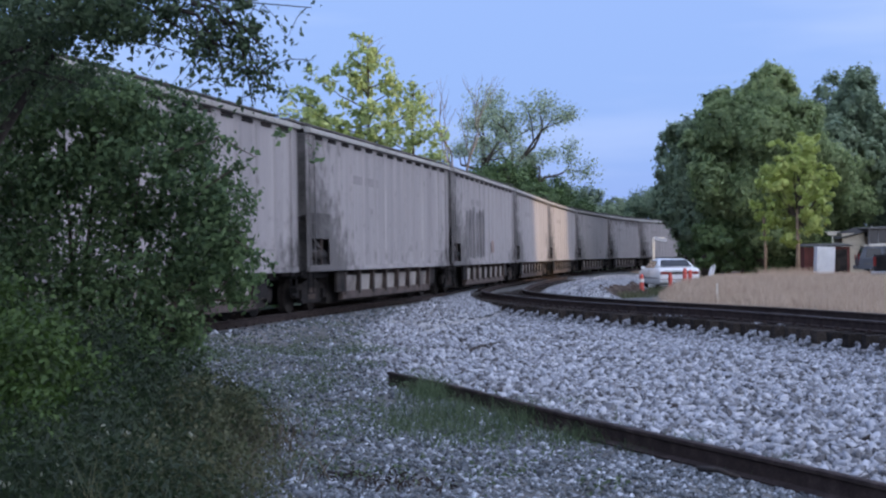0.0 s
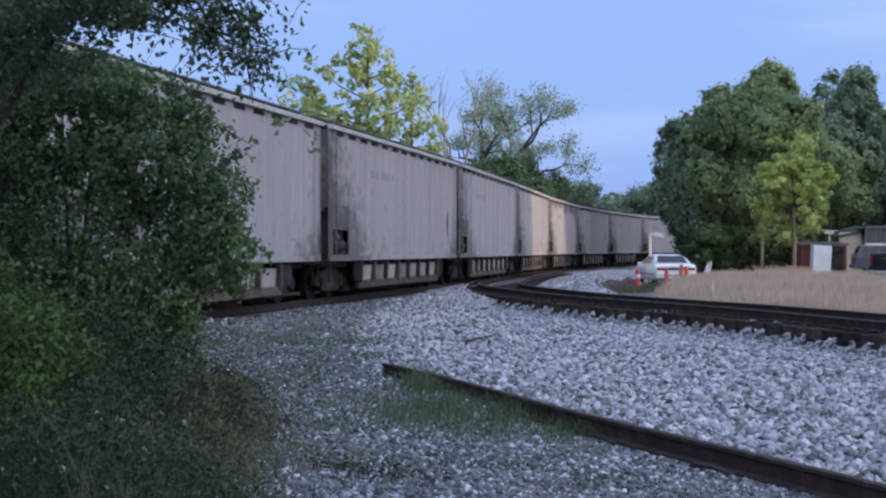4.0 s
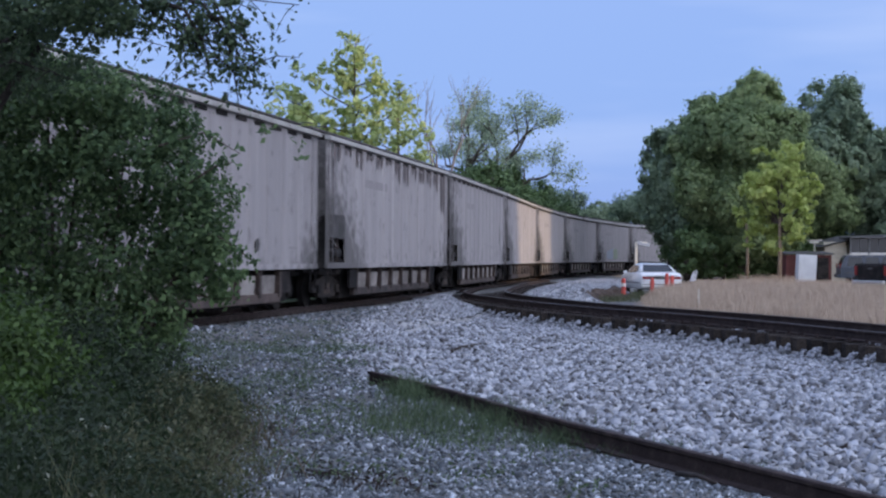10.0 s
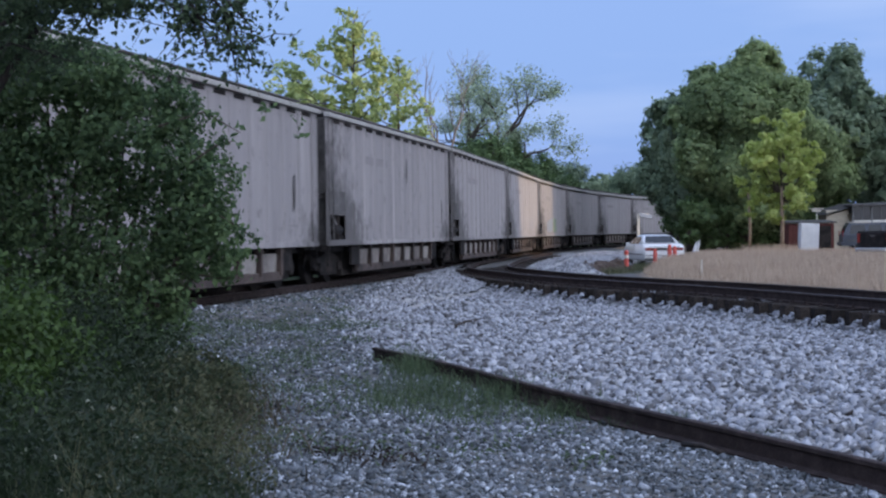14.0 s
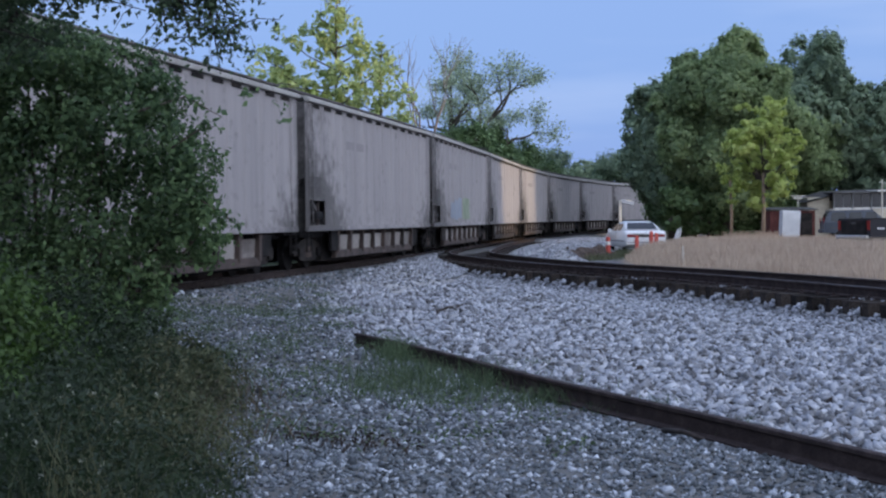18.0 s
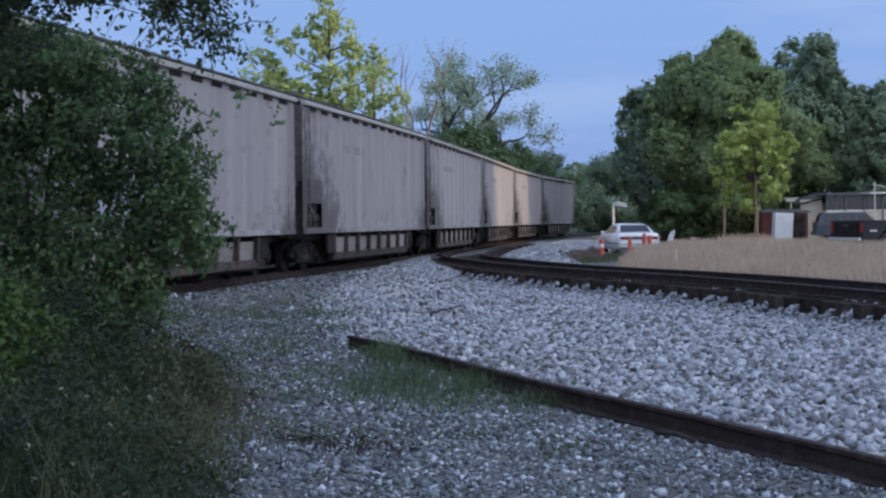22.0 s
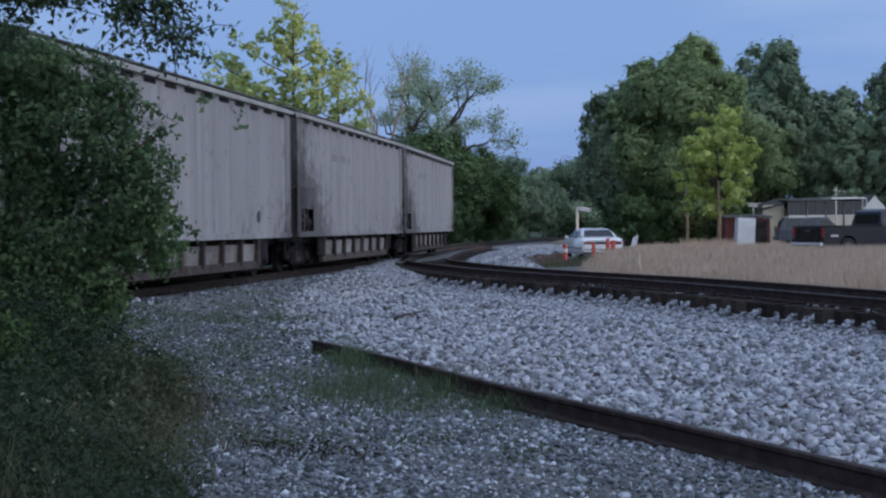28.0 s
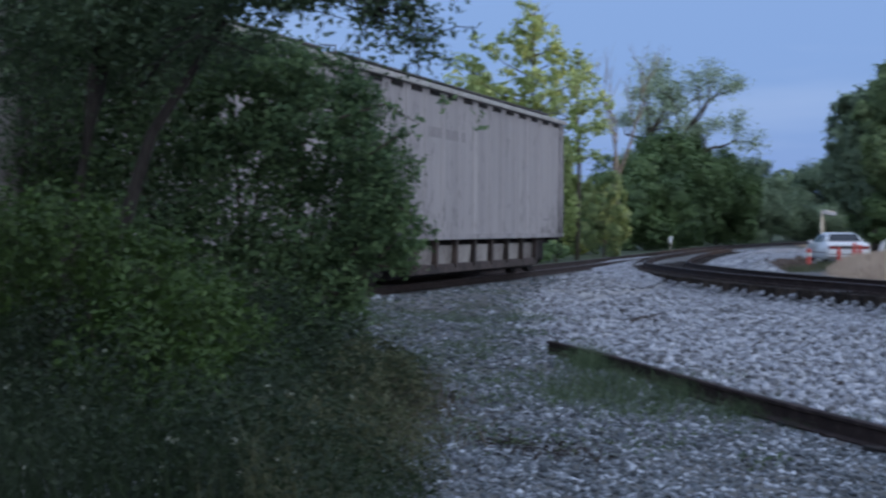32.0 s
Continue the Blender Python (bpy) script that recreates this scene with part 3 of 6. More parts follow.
def ballast():
    # coarse white ballast between the old rail and the curved track, thinner with distance
    out = []
    for k, (y0, y1, per, s0, s1) in enumerate(((8, 14, 165, .06, .135), (14, 22, 125, .066, .15), (22, 34, 80, .07, .155), (34, 62, 34, .08, .16))):
        x, y, g = scatter(-4, 13.5, y0, y1, per, 11 + k)
        off = x - np.interp(y, SPUR[:, 1], SPUR[:, 0])
        rs = old_rail_side(x, y)
        left = white_edge(y) + 0.25 * np.sin(y * 2.1) + np.abs(g.normal(0, .25, len(x)))
        lim = np.where(y < 18.5, 0.12, -9)
        gt = gap_to(TRAIN, x, y)
        ok = (rs > lim) & ((y < 18.5) | (x > left)) & (off < 3.2) & (np.abs(x) < 0.33 * y + 1.5) & (gt > 1.3)
        gs = np.abs(off) * .965
        to_tie = np.full(len(x), 9.0)
        near = np.where(gs < 2.0)[0]
        for tx, ty in SPUR_TIES:
            i = int(np.argmin(np.hypot(SPUR[:, 0] - tx, SPUR[:, 1] - ty)))
            d = SPUR[min(i + 1, len(SPUR) - 1), :2] - SPUR[max(i - 1, 0), :2]
            d = d / np.hypot(*d)
            to_tie[near] = np.minimum(to_tie[near], np.where(np.hypot(x[near] - tx, y[near] - ty) < 2.2, np.abs((x[near] - tx) * d[0] + (y[near] - ty) * d[1]), 9))
        onbed = np.where(to_tie < 0.16, gs < 1.55, gs < 1.30)
        ok &= ~onbed | ((g.random(len(x)) < 0.04) & (off > 0))
        ok &= ~((np.abs(np.abs(off) - 0.7525) < 0.16))
        ok &= g.random(len(x)) < np.clip(1.2 - np.maximum(0, y - 45) / 25, .3, 1)
        x, y = x[ok], y[ok]
        size = g.uniform(s0, s1, len(x)) * np.where(g.random(len(x)) < .08, 1.35, 1)
        size = np.where(np.abs(off[ok]) < 1.62, size * .8, size)
        tt, gg = to_tie[ok], gs[ok]
        lift = np.where((gg > 1.25) & (gg < 1.62) & (tt > .15) & (tt < 5), 0.05, 0.0)
        out.append(stones(x, y, size, 21 + k, lift=lift))
    # stones heaped against the tie ends of the curved track
    g = np.random.default_rng(35)
    n = 52000
    s, o = g.uniform(10, 74, n), 1.24 + 1.3 * g.random(n) ** 1.35
    x0, y0 = np.interp(s, SPUR[:, 2], SPUR[:, 0]), np.interp(s, SPUR[:, 2], SPUR[:, 1])
    sd = sides(SPUR)
    ax, ay = np.interp(s, SPUR[:, 2], sd[:, 0]), np.interp(s, SPUR[:, 2], sd[:, 1])
    way = np.where(ax > 0, -1, 1)
    x, y = x0 + way * ax * o, y0 + way * ay * o
    tx, ty = np.array(SPUR_TIES).T
    gap = np.min(np.hypot(x0[:, None] - tx, y0[:, None] - ty), 1)
    ok = (gap > .17) | (o > 1.42)
    x, y, o, gap = x[ok], y[ok], o[ok], gap[ok]
    heap = np.where(gap > .15, .10, .07) * np.clip((2.3 - o) / .9, 0, 1) * g.random(len(x)) ** .6
    out.append(stones(x, y, g.uniform(.055, .125, len(x)), 36, lift=heap))
    v, f, o = [], [], 0
    for a, b in out:
        v.append(a), f.append(b + o)
        o += len(a)
    tagged(new("ballast", mesh_of("ballast", (np.concatenate(v), np.concatenate(f)), M_BALLAST)),
           "coarse white crushed limestone ballast spread beside the tracks", "ballast", kind="stuff")
    # loose stones kicked up on the tie ends of the curved track
    g = np.random.default_rng(33)
    s = np.concatenate([g.uniform(a, a + 1.3, 16) for a in (24.5, 27.6, 29.3, 33.8, 38.5)])
    x0, y0 = np.interp(s, SPUR[:, 2], SPUR[:, 0]), np.interp(s, SPUR[:, 2], SPUR[:, 1])
    o = np.abs(g.normal(.25, .1, len(s)))
    x, y = x0 - .96 * (.78 + o), y0 - .25 * (.78 + o)
    v_, f_ = stones(x, y, g.uniform(.025, .055, len(x)), 34)
    lift = np.repeat(spur_z(y) - RAIL_H + 0.0 - height(x, y), 8)
    v_[:, 2] += lift
    tagged(new("loose_stones", mesh_of("loose_stones", (v_, f_), M_BALLAST)), "loose white stones lying on the tie ends", "stones", kind="stuff")
    # fine darker gravel on the near side of the old rail
    out = []
    for k, (y0, y1, per, s0, s1) in enumerate(((7.5, 11, 700, .02, .058), (11, 16, 380, .028, .07), (16, 26, 150, .035, .08), (26, 42, 45, .05, .10))):
        x, y, g = scatter(-7.5, 4, y0, y1, per, 41 + k)
        rs = old_rail_side(x, y)
        ok = np.where(y < 18.5, rs < -0.1, x < white_edge(y) + 0.5) & (np.abs(x) < 0.31 * y + .6) & (gap_to(TRAIN, x, y) > 1.2) & (np.abs(gap_to(TRAIN, x, y) - .75) > .2)
        x, y = x[ok], y[ok]
        out.append(stones(x, y, g.uniform(s0, s1, len(x)) * np.where(g.random(len(x)) < .04, 1.7, 1), 51 + k))
    v, f, o = [], [], 0
    for a, b in out:
        v.append(a), f.append(b + o)
        o += len(a)
    tagged(new("gravel", mesh_of("gravel", (np.concatenate(v), np.concatenate(f)), M_GRAVEL)),
           "fine grey gravel with pale chips around the old rail", "gravel", kind="stuff")
    # white gravel inside the curve and under the train
    x, y, g = scatter(2, 13, 44, 98, 60, 61)
    off = x - np.interp(y, SPUR[:, 1], SPUR[:, 0])
    ok = (off > 1.4) & (x < np.minimum(field_edge(y) - .4, heap_edge(y) - .05)) & (gap_to(TRAIN, x, y) > 1.9)
    x, y = x[ok], y[ok]
    tagged(new("curve_gravel", mesh_of("curve_gravel", stones(x, y, g.uniform(.05, .11, len(x)), 62), M_BALLAST)),
           "white gravel heaped inside the bend of the track", "gravel", kind="stuff")


ballast()


def old_rail():
    t = thing("old_rail", "loose rusty brown rail lying disused on the gravel", "rail")
    a, b = np.array((-0.78, 18.57)), np.array((2.86, 8.46))
    d = (b - a) / np.hypot(*(b - a))
    ln = np.array([a + d * k for k in np.arange(0, 17.5, 0.5)])
    sd = np.repeat([[d[1], -d[0]]], len(ln), 0)
    z = np.array([float(height(p[0] - .15, p[1])) for p in ln]) * 0.4 + 0.0
    part("rail", sweep(RAIL, ln, sd, z), M_RUST, t)
    bar = [(0.014, 0.035), (0.034, 0.045), (0.034, 0.115), (0.014, 0.122)]
    k = slice(17, 19)
    part("joint_bar", sweep(bar, ln[k], -sd[k], z[k]), M_RUST, t, "bolted rusty joint bar")


old_rail()


# ---- the train ----
CAR_L, CAR_GAP = 16.417, 0.65
BODY = CAR_L - CAR_GAP
HALF = BODY / 2


def hopper_car():
    """Covered hopper wagon, nose to +x, standing on the rail tops."""
    t = thing("hopper_car", "grey weathered covered hopper wagon with ribbed sides and sooty ends", "train car", group="cars of the freight train")
    W = 1.56
    # side sheets with a framed opening beside the leading end, where a plate covers the upper half
    a0, a1, z0, z1 = HALF - 1.8, HALF - 0.35, 1.12, 2.32
    post = [(-0.11, 0), (-0.06, 0.026), (0.06, 0.026), (0.11, 0)]
    for s in (-1, 1):
        sheet = [box((p + q) / 2, s * (W - 0.01), (lo + hi) / 2, q - p, 0.02, hi - lo)
                 for p, q, lo, hi in ((-HALF, a0, 0.98, 4.14), (a0, a1, z1, 4.14), (a0, a1, 0.98, z0), (a1, HALF, 0.98, 4.14))]
        part("side_sheet", join(*sheet), M_SIDE, t)
        part("side_sill", box(0, s * (W + 0.012), 1.03, BODY - 0.1, 0.05, 0.12, 0.01), M_SIDE, t, "pale pressed sill")
        part("eave", box(0, s * (W + 0.03), 4.20, BODY, 0.15, 0.10, 0.012), M_CAR_ROOF, t)
        # black strips stand in for the shade below the eave
        notch = mesh_of("eave_recess", box(0, 0, 4.085, 0.62, 0.03, 0.10), M_GRIME_SHADE)
        for k in range(14):
            x = -HALF + 0.35 + k * (BODY - 0.7) / 13
            low = 1.09 if x < a0 - 0.1 else z1 + 0.02
            v = [(x + p, s * (W + q), z) for z in (low, 4.05) for p, q in post]
            if x < a1 - 0.1:
                part("rib", (v, [(0, 1, 2, 3), (7, 6, 5, 4), (0, 4, 5, 1), (1, 5, 6, 2), (2, 6, 7, 3), (3, 7, 4, 0)]), M_SIDE, t)
            if k < 13:
                part("eave_recess", notch, M_GRIME_SHADE, t, at=pose(x + (BODY - 0.7) / 26, s * (W + 0.006), 0))
        # shade of the hollow is painted as a black backing sheet
        part("end_bay", box((a0 + a1) / 2, s * (W - 0.22), (z0 + z1) / 2, a1 - a0 + 0.1, 0.03, z1 - z0 + 0.1), M_GRIME_SHADE, t, "black backing with the hollow's shade in its colour")
        part("cover_plate", box((a0 + a1) / 2, s * (W - 0.012), 2.03, a1 - a0 + 0.06, 0.03, 0.60, 0.004), M_ENDBAY, t, "sooty plate over the upper half of the opening")
        part("air_tank", tube([(a0 + 0.2, s * (W - 0.14), 1.36), (a1 - 0.25, s * (W - 0.14), 1.36)], [0.13, 0.13], 10), M_GRIME_SHADE, t, smooth=True)
        part("brake_lever", box(a0 + 0.5, s * (W - 0.06), 1.44, 0.06, 0.03, 0.62), M_STRUT, t)
        for x in (HALF - 0.12, -HALF + 0.55):
            lad = [tube([(x, s * (W + 0.05), 1.1 + 0.33 * k), (x - 0.4, s * (W + 0.05), 1.1 + 0.33 * k)], [0.009] * 2, 5) for k in range(10)]
            lad += [box(x - 0.4 * q, s * (W + 0.035), 2.6, 0.02, 0.03, 3.0) for q in (0, 1)]
            part("ladder", join(*lad), M_SIDE, t)
        # steps and brackets under the corners
        for x in (HALF - 0.3, -HALF + 0.3):
            part("corner_step", join(box(x - 0.2, s * (W - 0.02), 0.72, 0.03, 0.03, 0.5), box(x + 0.2, s * (W - 0.02), 0.72, 0.03, 0.03, 0.5), box(x, s * (W - 0.02), 0.48, 0.43, 0.05, 0.03)), M_GRIME_SHADE, t)
        for x in (HALF - 3.05, -HALF + 2.25):
            part("bolster_skirt", box(x, s * (W - 0.12), 0.70, 0.75, 0.08, 0.52, 0.02), M_GRIME_SHADE, t, "black skirt beside the truck")
    # ends
    for e in (-1, 1):
        part("end_sheet", box(e * (HALF - 0.03), 0, 3.2 if e > 0 else 2.62, 0.05, 2 * W - 0.05, 1.88 if e > 0 else 3.04), M_ENDBAY, t)
        part("end_slope", ([(e * (HALF - 0.1), y, 2.3) for y in (-1.4, 1.4)] + [(e * (HALF - 2.6), y, 1.0) for y in (-1.4, 1.4)]
                           + [(e * (HALF - 0.1), y, 2.24) for y in (-1.4, 1.4)] + [(e * (HALF - 2.66), y, 0.95) for y in (-1.4, 1.4)],
                           [(0, 1, 3, 2), (4, 6, 7, 5), (0, 2, 6, 4), (1, 5, 7, 3), (0, 4, 5, 1), (2, 3, 7, 6)]), M_CAR, t)
        part("end_platform", box(e * (HALF - 0.35), 0, 0.94, 0.9, 2.9, 0.10, 0.01), M_GRIME_SHADE, t)
        part("coupler", join(box(e * (HALF + 0.18), 0, 0.80, 0.75, 0.24, 0.22, 0.02), box(e * (HALF + 0.42), 0.05, 0.80, 0.2, 0.34, 0.28, 0.03)), M_GRIME_SHADE, t)
        for q in (-1, 1):
            part("end_post", box(e * (HALF - 0.08), q * 1.25, 1.6, 0.09, 0.09, 1.3), M_ENDBAY, t)
    part("end_wall", box(HALF - 0.3, 0, 1.62, 0.05, 2.9, 1.27), M_ENDBAY, t)
    wheel = tube([(HALF + 0.02, 0.45, 1.9), (HALF + 0.06, 0.45, 1.9)], [0.28, 0.28], 14)
    part("brake_wheel", wheel, M_STAIN, t)
    for s in (-1, 1):
        part("marking", box(HALF - 5.2, s * (W + 0.001), 3.26, 2.7, 0.008, 0.22), M_MARK, t, "faded painted marking bar")
        part("marking", box(-HALF + 1.7, s * (W + 0.002), 1.46, 1.1, 0.008, 0.05), M_MARK, t, "faded painted marking bar")
    # roof with a shallow crown, hatch cover strip and walkways
    prof = [(-1.62, 4.25), (-1.62, 4.27), (-0.8, 4.40), (0, 4.44), (0.8, 4.40), (1.62, 4.27), (1.62, 4.25)]
    v = [(x, y, z) for x in (-HALF, HALF) for y, z in prof]
    f = [tuple(range(7)), tuple(range(13, 6, -1))] + [(k, (k + 1) % 7, 7 + (k + 1) % 7, 7 + k) for k in range(7)]
    part("roof", (v, f), M_CAR_ROOF, t)
    for k in range(6):
        part("hatch_cover", box(-HALF + 1.9 + k * 2.32, 0, 4.49, 2.2, 0.62, 0.10, 0.02), M_CAR_ROOF, t)
    for s in (-1, 1):
        part("running_board", box(0, s * 0.95, 4.47, BODY, 0.42, 0.035), M_STAIN, t)
        for e in (-1, 1):
            part("roof_rung", tube([(e * (HALF - 0.25), s * 1.2, 4.36), (e * (HALF - 0.25), s * 1.2, 4.50), (e * (HALF - 0.25), s * 1.5, 4.47), (e * (HALF - 0.25), s * 1.5, 4.30)], [0.014] * 4, 5), M_STAIN, t)
    # hopper bays under the sill, parted by dark struts
    x0, x1, n = -HALF + 2.65, HALF - 3.45, 7
    # deep sill and black fill box; shade under the wagon is in their colour
    part("centre_sill", box(0, 0, 0.66, BODY, 0.5, 0.74), M_GRIME_SHADE, t)
    part("under_frame", box((x0 + x1) / 2, 0, 0.56, x1 - x0 + 1.2, 2.3, 0.78), M_GRIME_SHADE, t)
    w = (x1 - x0) / n
    for s in (-1, 1):
        bay = mesh_of("slope_sheet", ([(a * (w / 2 - 0.09), y, z) for a in (-1, 1) for y, z in ((s * 1.40, 0.84), (s * 1.37, 0.44), (s * 1.30, 0.44), (s * 1.30, 0.84))],
                                      [(0, 1, 2, 3), (7, 6, 5, 4), (0, 4, 5, 1), (1, 5, 6, 2), (2, 6, 7, 3), (3, 7, 4, 0)]), M_BAY)
        strut = mesh_of("strut", join(box(0, s * 1.42, 0.66, 0.13, 0.14, 0.60), box(0, s * 1.44, 0.90, 0.24, 0.12, 0.08)), M_STRUT)
        for k in range(n):
            part("slope_sheet", bay, M_BAY, t, at=pose(x0 + w * (k + 0.5), 0, 0))
        for k in range(n + 1):
            part("strut", strut, M_STRUT, t, at=pose(x0 + w * k, 0, 0))
        part("lower_rail", box((x0 + x1) / 2, s * 1.38, 0.34, x1 - x0 + 0.3, 0.14, 0.20, 0.02), M_STRUT, t)
    # trucks
    wheel_mesh = mesh_of("wheel", join(tube([(0, -0.06, 0), (0, 0.06, 0)], [0.42, 0.42], 20), tube([(0, 0.05, 0), (0, 0.08, 0)], [0.46, 0.46], 20)), M_GRIME_SHADE, False)
    frame_out = [(-1.25, 0.36), (-0.95, 0.36), (-0.7, 0.22), (0.7, 0.22), (0.95, 0.36), (1.25, 0.36), (1.25, 0.60), (0.8, 0.68), (0.35, 0.78), (-0.35, 0.78), (-0.8, 0.68), (-1.25, 0.60)]
    for c in (-HALF + 1.75, HALF - 1.75):
        truck = part("truck", join(box(c, 0, 0.6, 0.5, 2.1, 0.34, 0.02), box(c, 0, 0.5, 2.5, 0.9, 0.6), box(c, 0, 0.88, 2.6, 2.5, 0.14)), M_GRIME_SHADE, t, "black cast-steel truck")
        for s in (-1, 1):
            v, f = prism(frame_out, s * 0.98, s * 1.10)
            part("side_frame", ([(x + c, y, z) for x, y, z in v], f), M_GRIME_SHADE, truck)
            part("spring_nest", join(*[tube([(c + q, s * 1.06, 0.30), (c + q, s * 1.06, 0.58)], [0.075, 0.075], 8) for q in (-0.2, 0, 0.2)]), M_STRUT, truck)
            for dx in (-0.86, 0.86):
                part("journal_box", box(c + dx, s * 1.10, 0.44, 0.26, 0.14, 0.22, 0.02), M_GRIME_SHADE, truck)
                part("wheel", wheel_mesh, M_GRIME_SHADE, truck, at=pose(c + dx, s * 0.76, 0.42, 0, 0, 0 if s < 0 else 180))
    return t


def tail_place(t):
    u = t - 32.0
    return 63.79 - 7.058 * u + 0.0644 * u * u + 0.001181 * u**3 - 0.45 * math.exp(-((u + 10.5) / 6.0) ** 2)


def car_pose(k, t):
    mid = tail_place(t) - k * CAR_L - HALF
    a, b = on_train_line(mid - 5.9), on_train_line(mid + 5.9)
    c = (a + b) / 2
    return pose(c[0], c[1], TRAIN_Z, 0, 0, math.degrees(math.atan2(a[1] - b[1], a[0] - b[0])))


CARS = [hopper_car()]
CARS[0].matrix_basis = car_pose(0, 0)
for k_ in range(1, 20):
    CARS.append(copy_thing(CARS[0], car_pose(k_, 0)))


def sprayed(car, name, mat, x0, x1, z0, z1, label, pieces=1, s=1, fill=0.7):
    """Sprayed marks on a wagon's side, thin coats between the ribs."""
    w = (x1 - x0) / pieces
    for k in range(pieces):
        c, ww, top, low = x0 + w * (k + 0.5), w * fill / 2, z1 - 0.10 * (k % 3), z0 - 0.06 * (k % 2)
        out = [(c - ww, low + .1), (c - ww * .6, low), (c + ww, low + .04), (c + ww * .9, (low + top) / 2), (c + ww, top - .08), (c + ww * .5, top), (c - ww * .9, top - .05), (c - ww * .8, (low + top) / 2)]
        part(name, prism(out, s * 1.587, s * 1.590), mat, car, label)


# nose is +x, so metres from the rear end count from REAR
REAR = 0.35 - HALF
sprayed(CARS[14], "sprayed_mark", M_SPRAY_BLACK, REAR + 8.1, REAR + 12.8, 1.25, 3.1, "tall faded black sprayed stroke", 6, 1, 0.62)
sprayed(CARS[14], "sprayed_patch", M_SPRAY_RED, REAR + 5.6, REAR + 6.8, 1.4, 1.9, "faded red sprayed patch", 1, 1)
sprayed(CARS[5], "sprayed_patch", M_SPRAY_BLUE, REAR + 8.3, REAR + 11.2, 1.25, 2.1, "pale blue sprayed patch", 3, 1, 0.99)
sprayed(CARS[5], "sprayed_patch", M_SPRAY_GREEN, REAR + 5.7, REAR + 8.2, 1.2, 2.1, "pale green sprayed patch", 1, 1, 0.9)


def rusty_runs(car, seed):
    """Dark rusty runs that hang from the eave between the ribs, longest towards the rear."""
    r = random.Random(seed)
    step = (BODY - 0.7) / 13
    for k in range(13):
        x = -HALF + 0.35 + (k + 0.5) * step
        long = 0.16 + 0.85 * max(0, 1 - k / 6) ** 1.4 * r.uniform(.5, 1.2) + r.uniform(0, .45)
        for q in range(2):
            w = r.uniform(.2, .36)
            c = x + (q - .5) * .46
            h = long * r.uniform(.45, 1.1)
            out = [(c - w / 2, 4.06), (c + w / 2, 4.06), (c + w * .42, 4.06 - h * .6), (c + w * .1, 4.06 - h), (c - w * .2, 4.06 - h * .86), (c - w * .45, 4.06 - h * .5)]
            part("rusty_run", prism(out, 1.588 + .001 * q, 1.591 + .001 * q), M_RUN, car, "dark rusty run below the eave")


rusty_runs(CARS[10], 5)
for k_, x_, z_, w_, h_ in ((8, 6.4, 3.15, .14, .75), (9, 1.6, 2.2, .16, .9), (4, 3.1, 2.9, .16, .3), (13, 1.2, 2.1, .2, .8), (8, 1.0, 2.0, .2, .8), (2, 2.6, 1.5, .25, .3), (11, 4.2, 1.5, .3, .3)):
    c_ = REAR + x_
    out_ = [(c_ - w_ * .3, z_ + h_ / 2), (c_ + w_ * .25, z_ + h_ * .45), (c_ + w_ / 2, z_ + h_ * .1), (c_ + w_ * .4, z_ - h_ * .35), (c_ + w_ * .05, z_ - h_ / 2), (c_ - w_ * .35, z_ - h_ * .3), (c_ - w_ / 2, z_ + h_ * .1)]
    part("dark_stain", prism(out_, 1.587, 1.590), M_ENDBAY, CARS[k_], "dark stain on the side sheet")


# ---- foliage ----
def leaf_cloud(points, size, seed, fold=0.18, width=0.62, up=0.35, out=None):
    """A small folded leaf at every point."""
    g = np.random.default_rng(seed)
    n = len(points)
    nrm = g.normal(size=(n, 3)) + (0, 0, up)
    if out is not None:
        nrm = nrm * 0.42 + out * 1.2
    nrm /= np.linalg.norm(nrm, axis=1)[:, None]
    a = np.cross(nrm, g.normal(size=(n, 3)))
    a /= np.linalg.norm(a, axis=1)[:, None]
    b = np.cross(nrm, a)
    s = (size * g.uniform(0.65, 1.35, n))[:, None]
    v = np.stack([points - a * s * .5, points + b * s * width * .5 + nrm * s * fold, points + a * s * .55, points - b * s * width * .5 + nrm * s * fold], 1)
    return v.reshape(-1, 3), np.arange(4 * n).reshape(n, 4)


def lobe_points(lobes, density, seed, clump=0.20, inner=0.45, per_clump=26):
    """Leaf places: clumps on the outer part of every lobe (x, y, z, rx, ry, rz)."""
    g = np.random.default_rng(seed)
    out, ways = [], []
    for x, y, z, rx, ry, rz in lobes:
        n = max(20, int(density * (rx * ry * rz) ** (2 / 3)))
        k = max(5, n // per_clump)
        d = g.normal(size=(k, 3))
        d /= np.linalg.norm(d, axis=1)[:, None]
        c = d * g.uniform(inner, 1.0, (k, 1)) ** 0.6
        p = c[g.integers(0, k, n)] + g.normal(size=(n, 3)) * clump * g.uniform(.4, 1.2, (n, 1))
        out.append(p * (rx, ry, rz) + (x, y, z))
        ways.append(p / np.maximum(1e-6, np.linalg.norm(p, axis=1))[:, None])
    return np.concatenate(out), np.concatenate(ways)


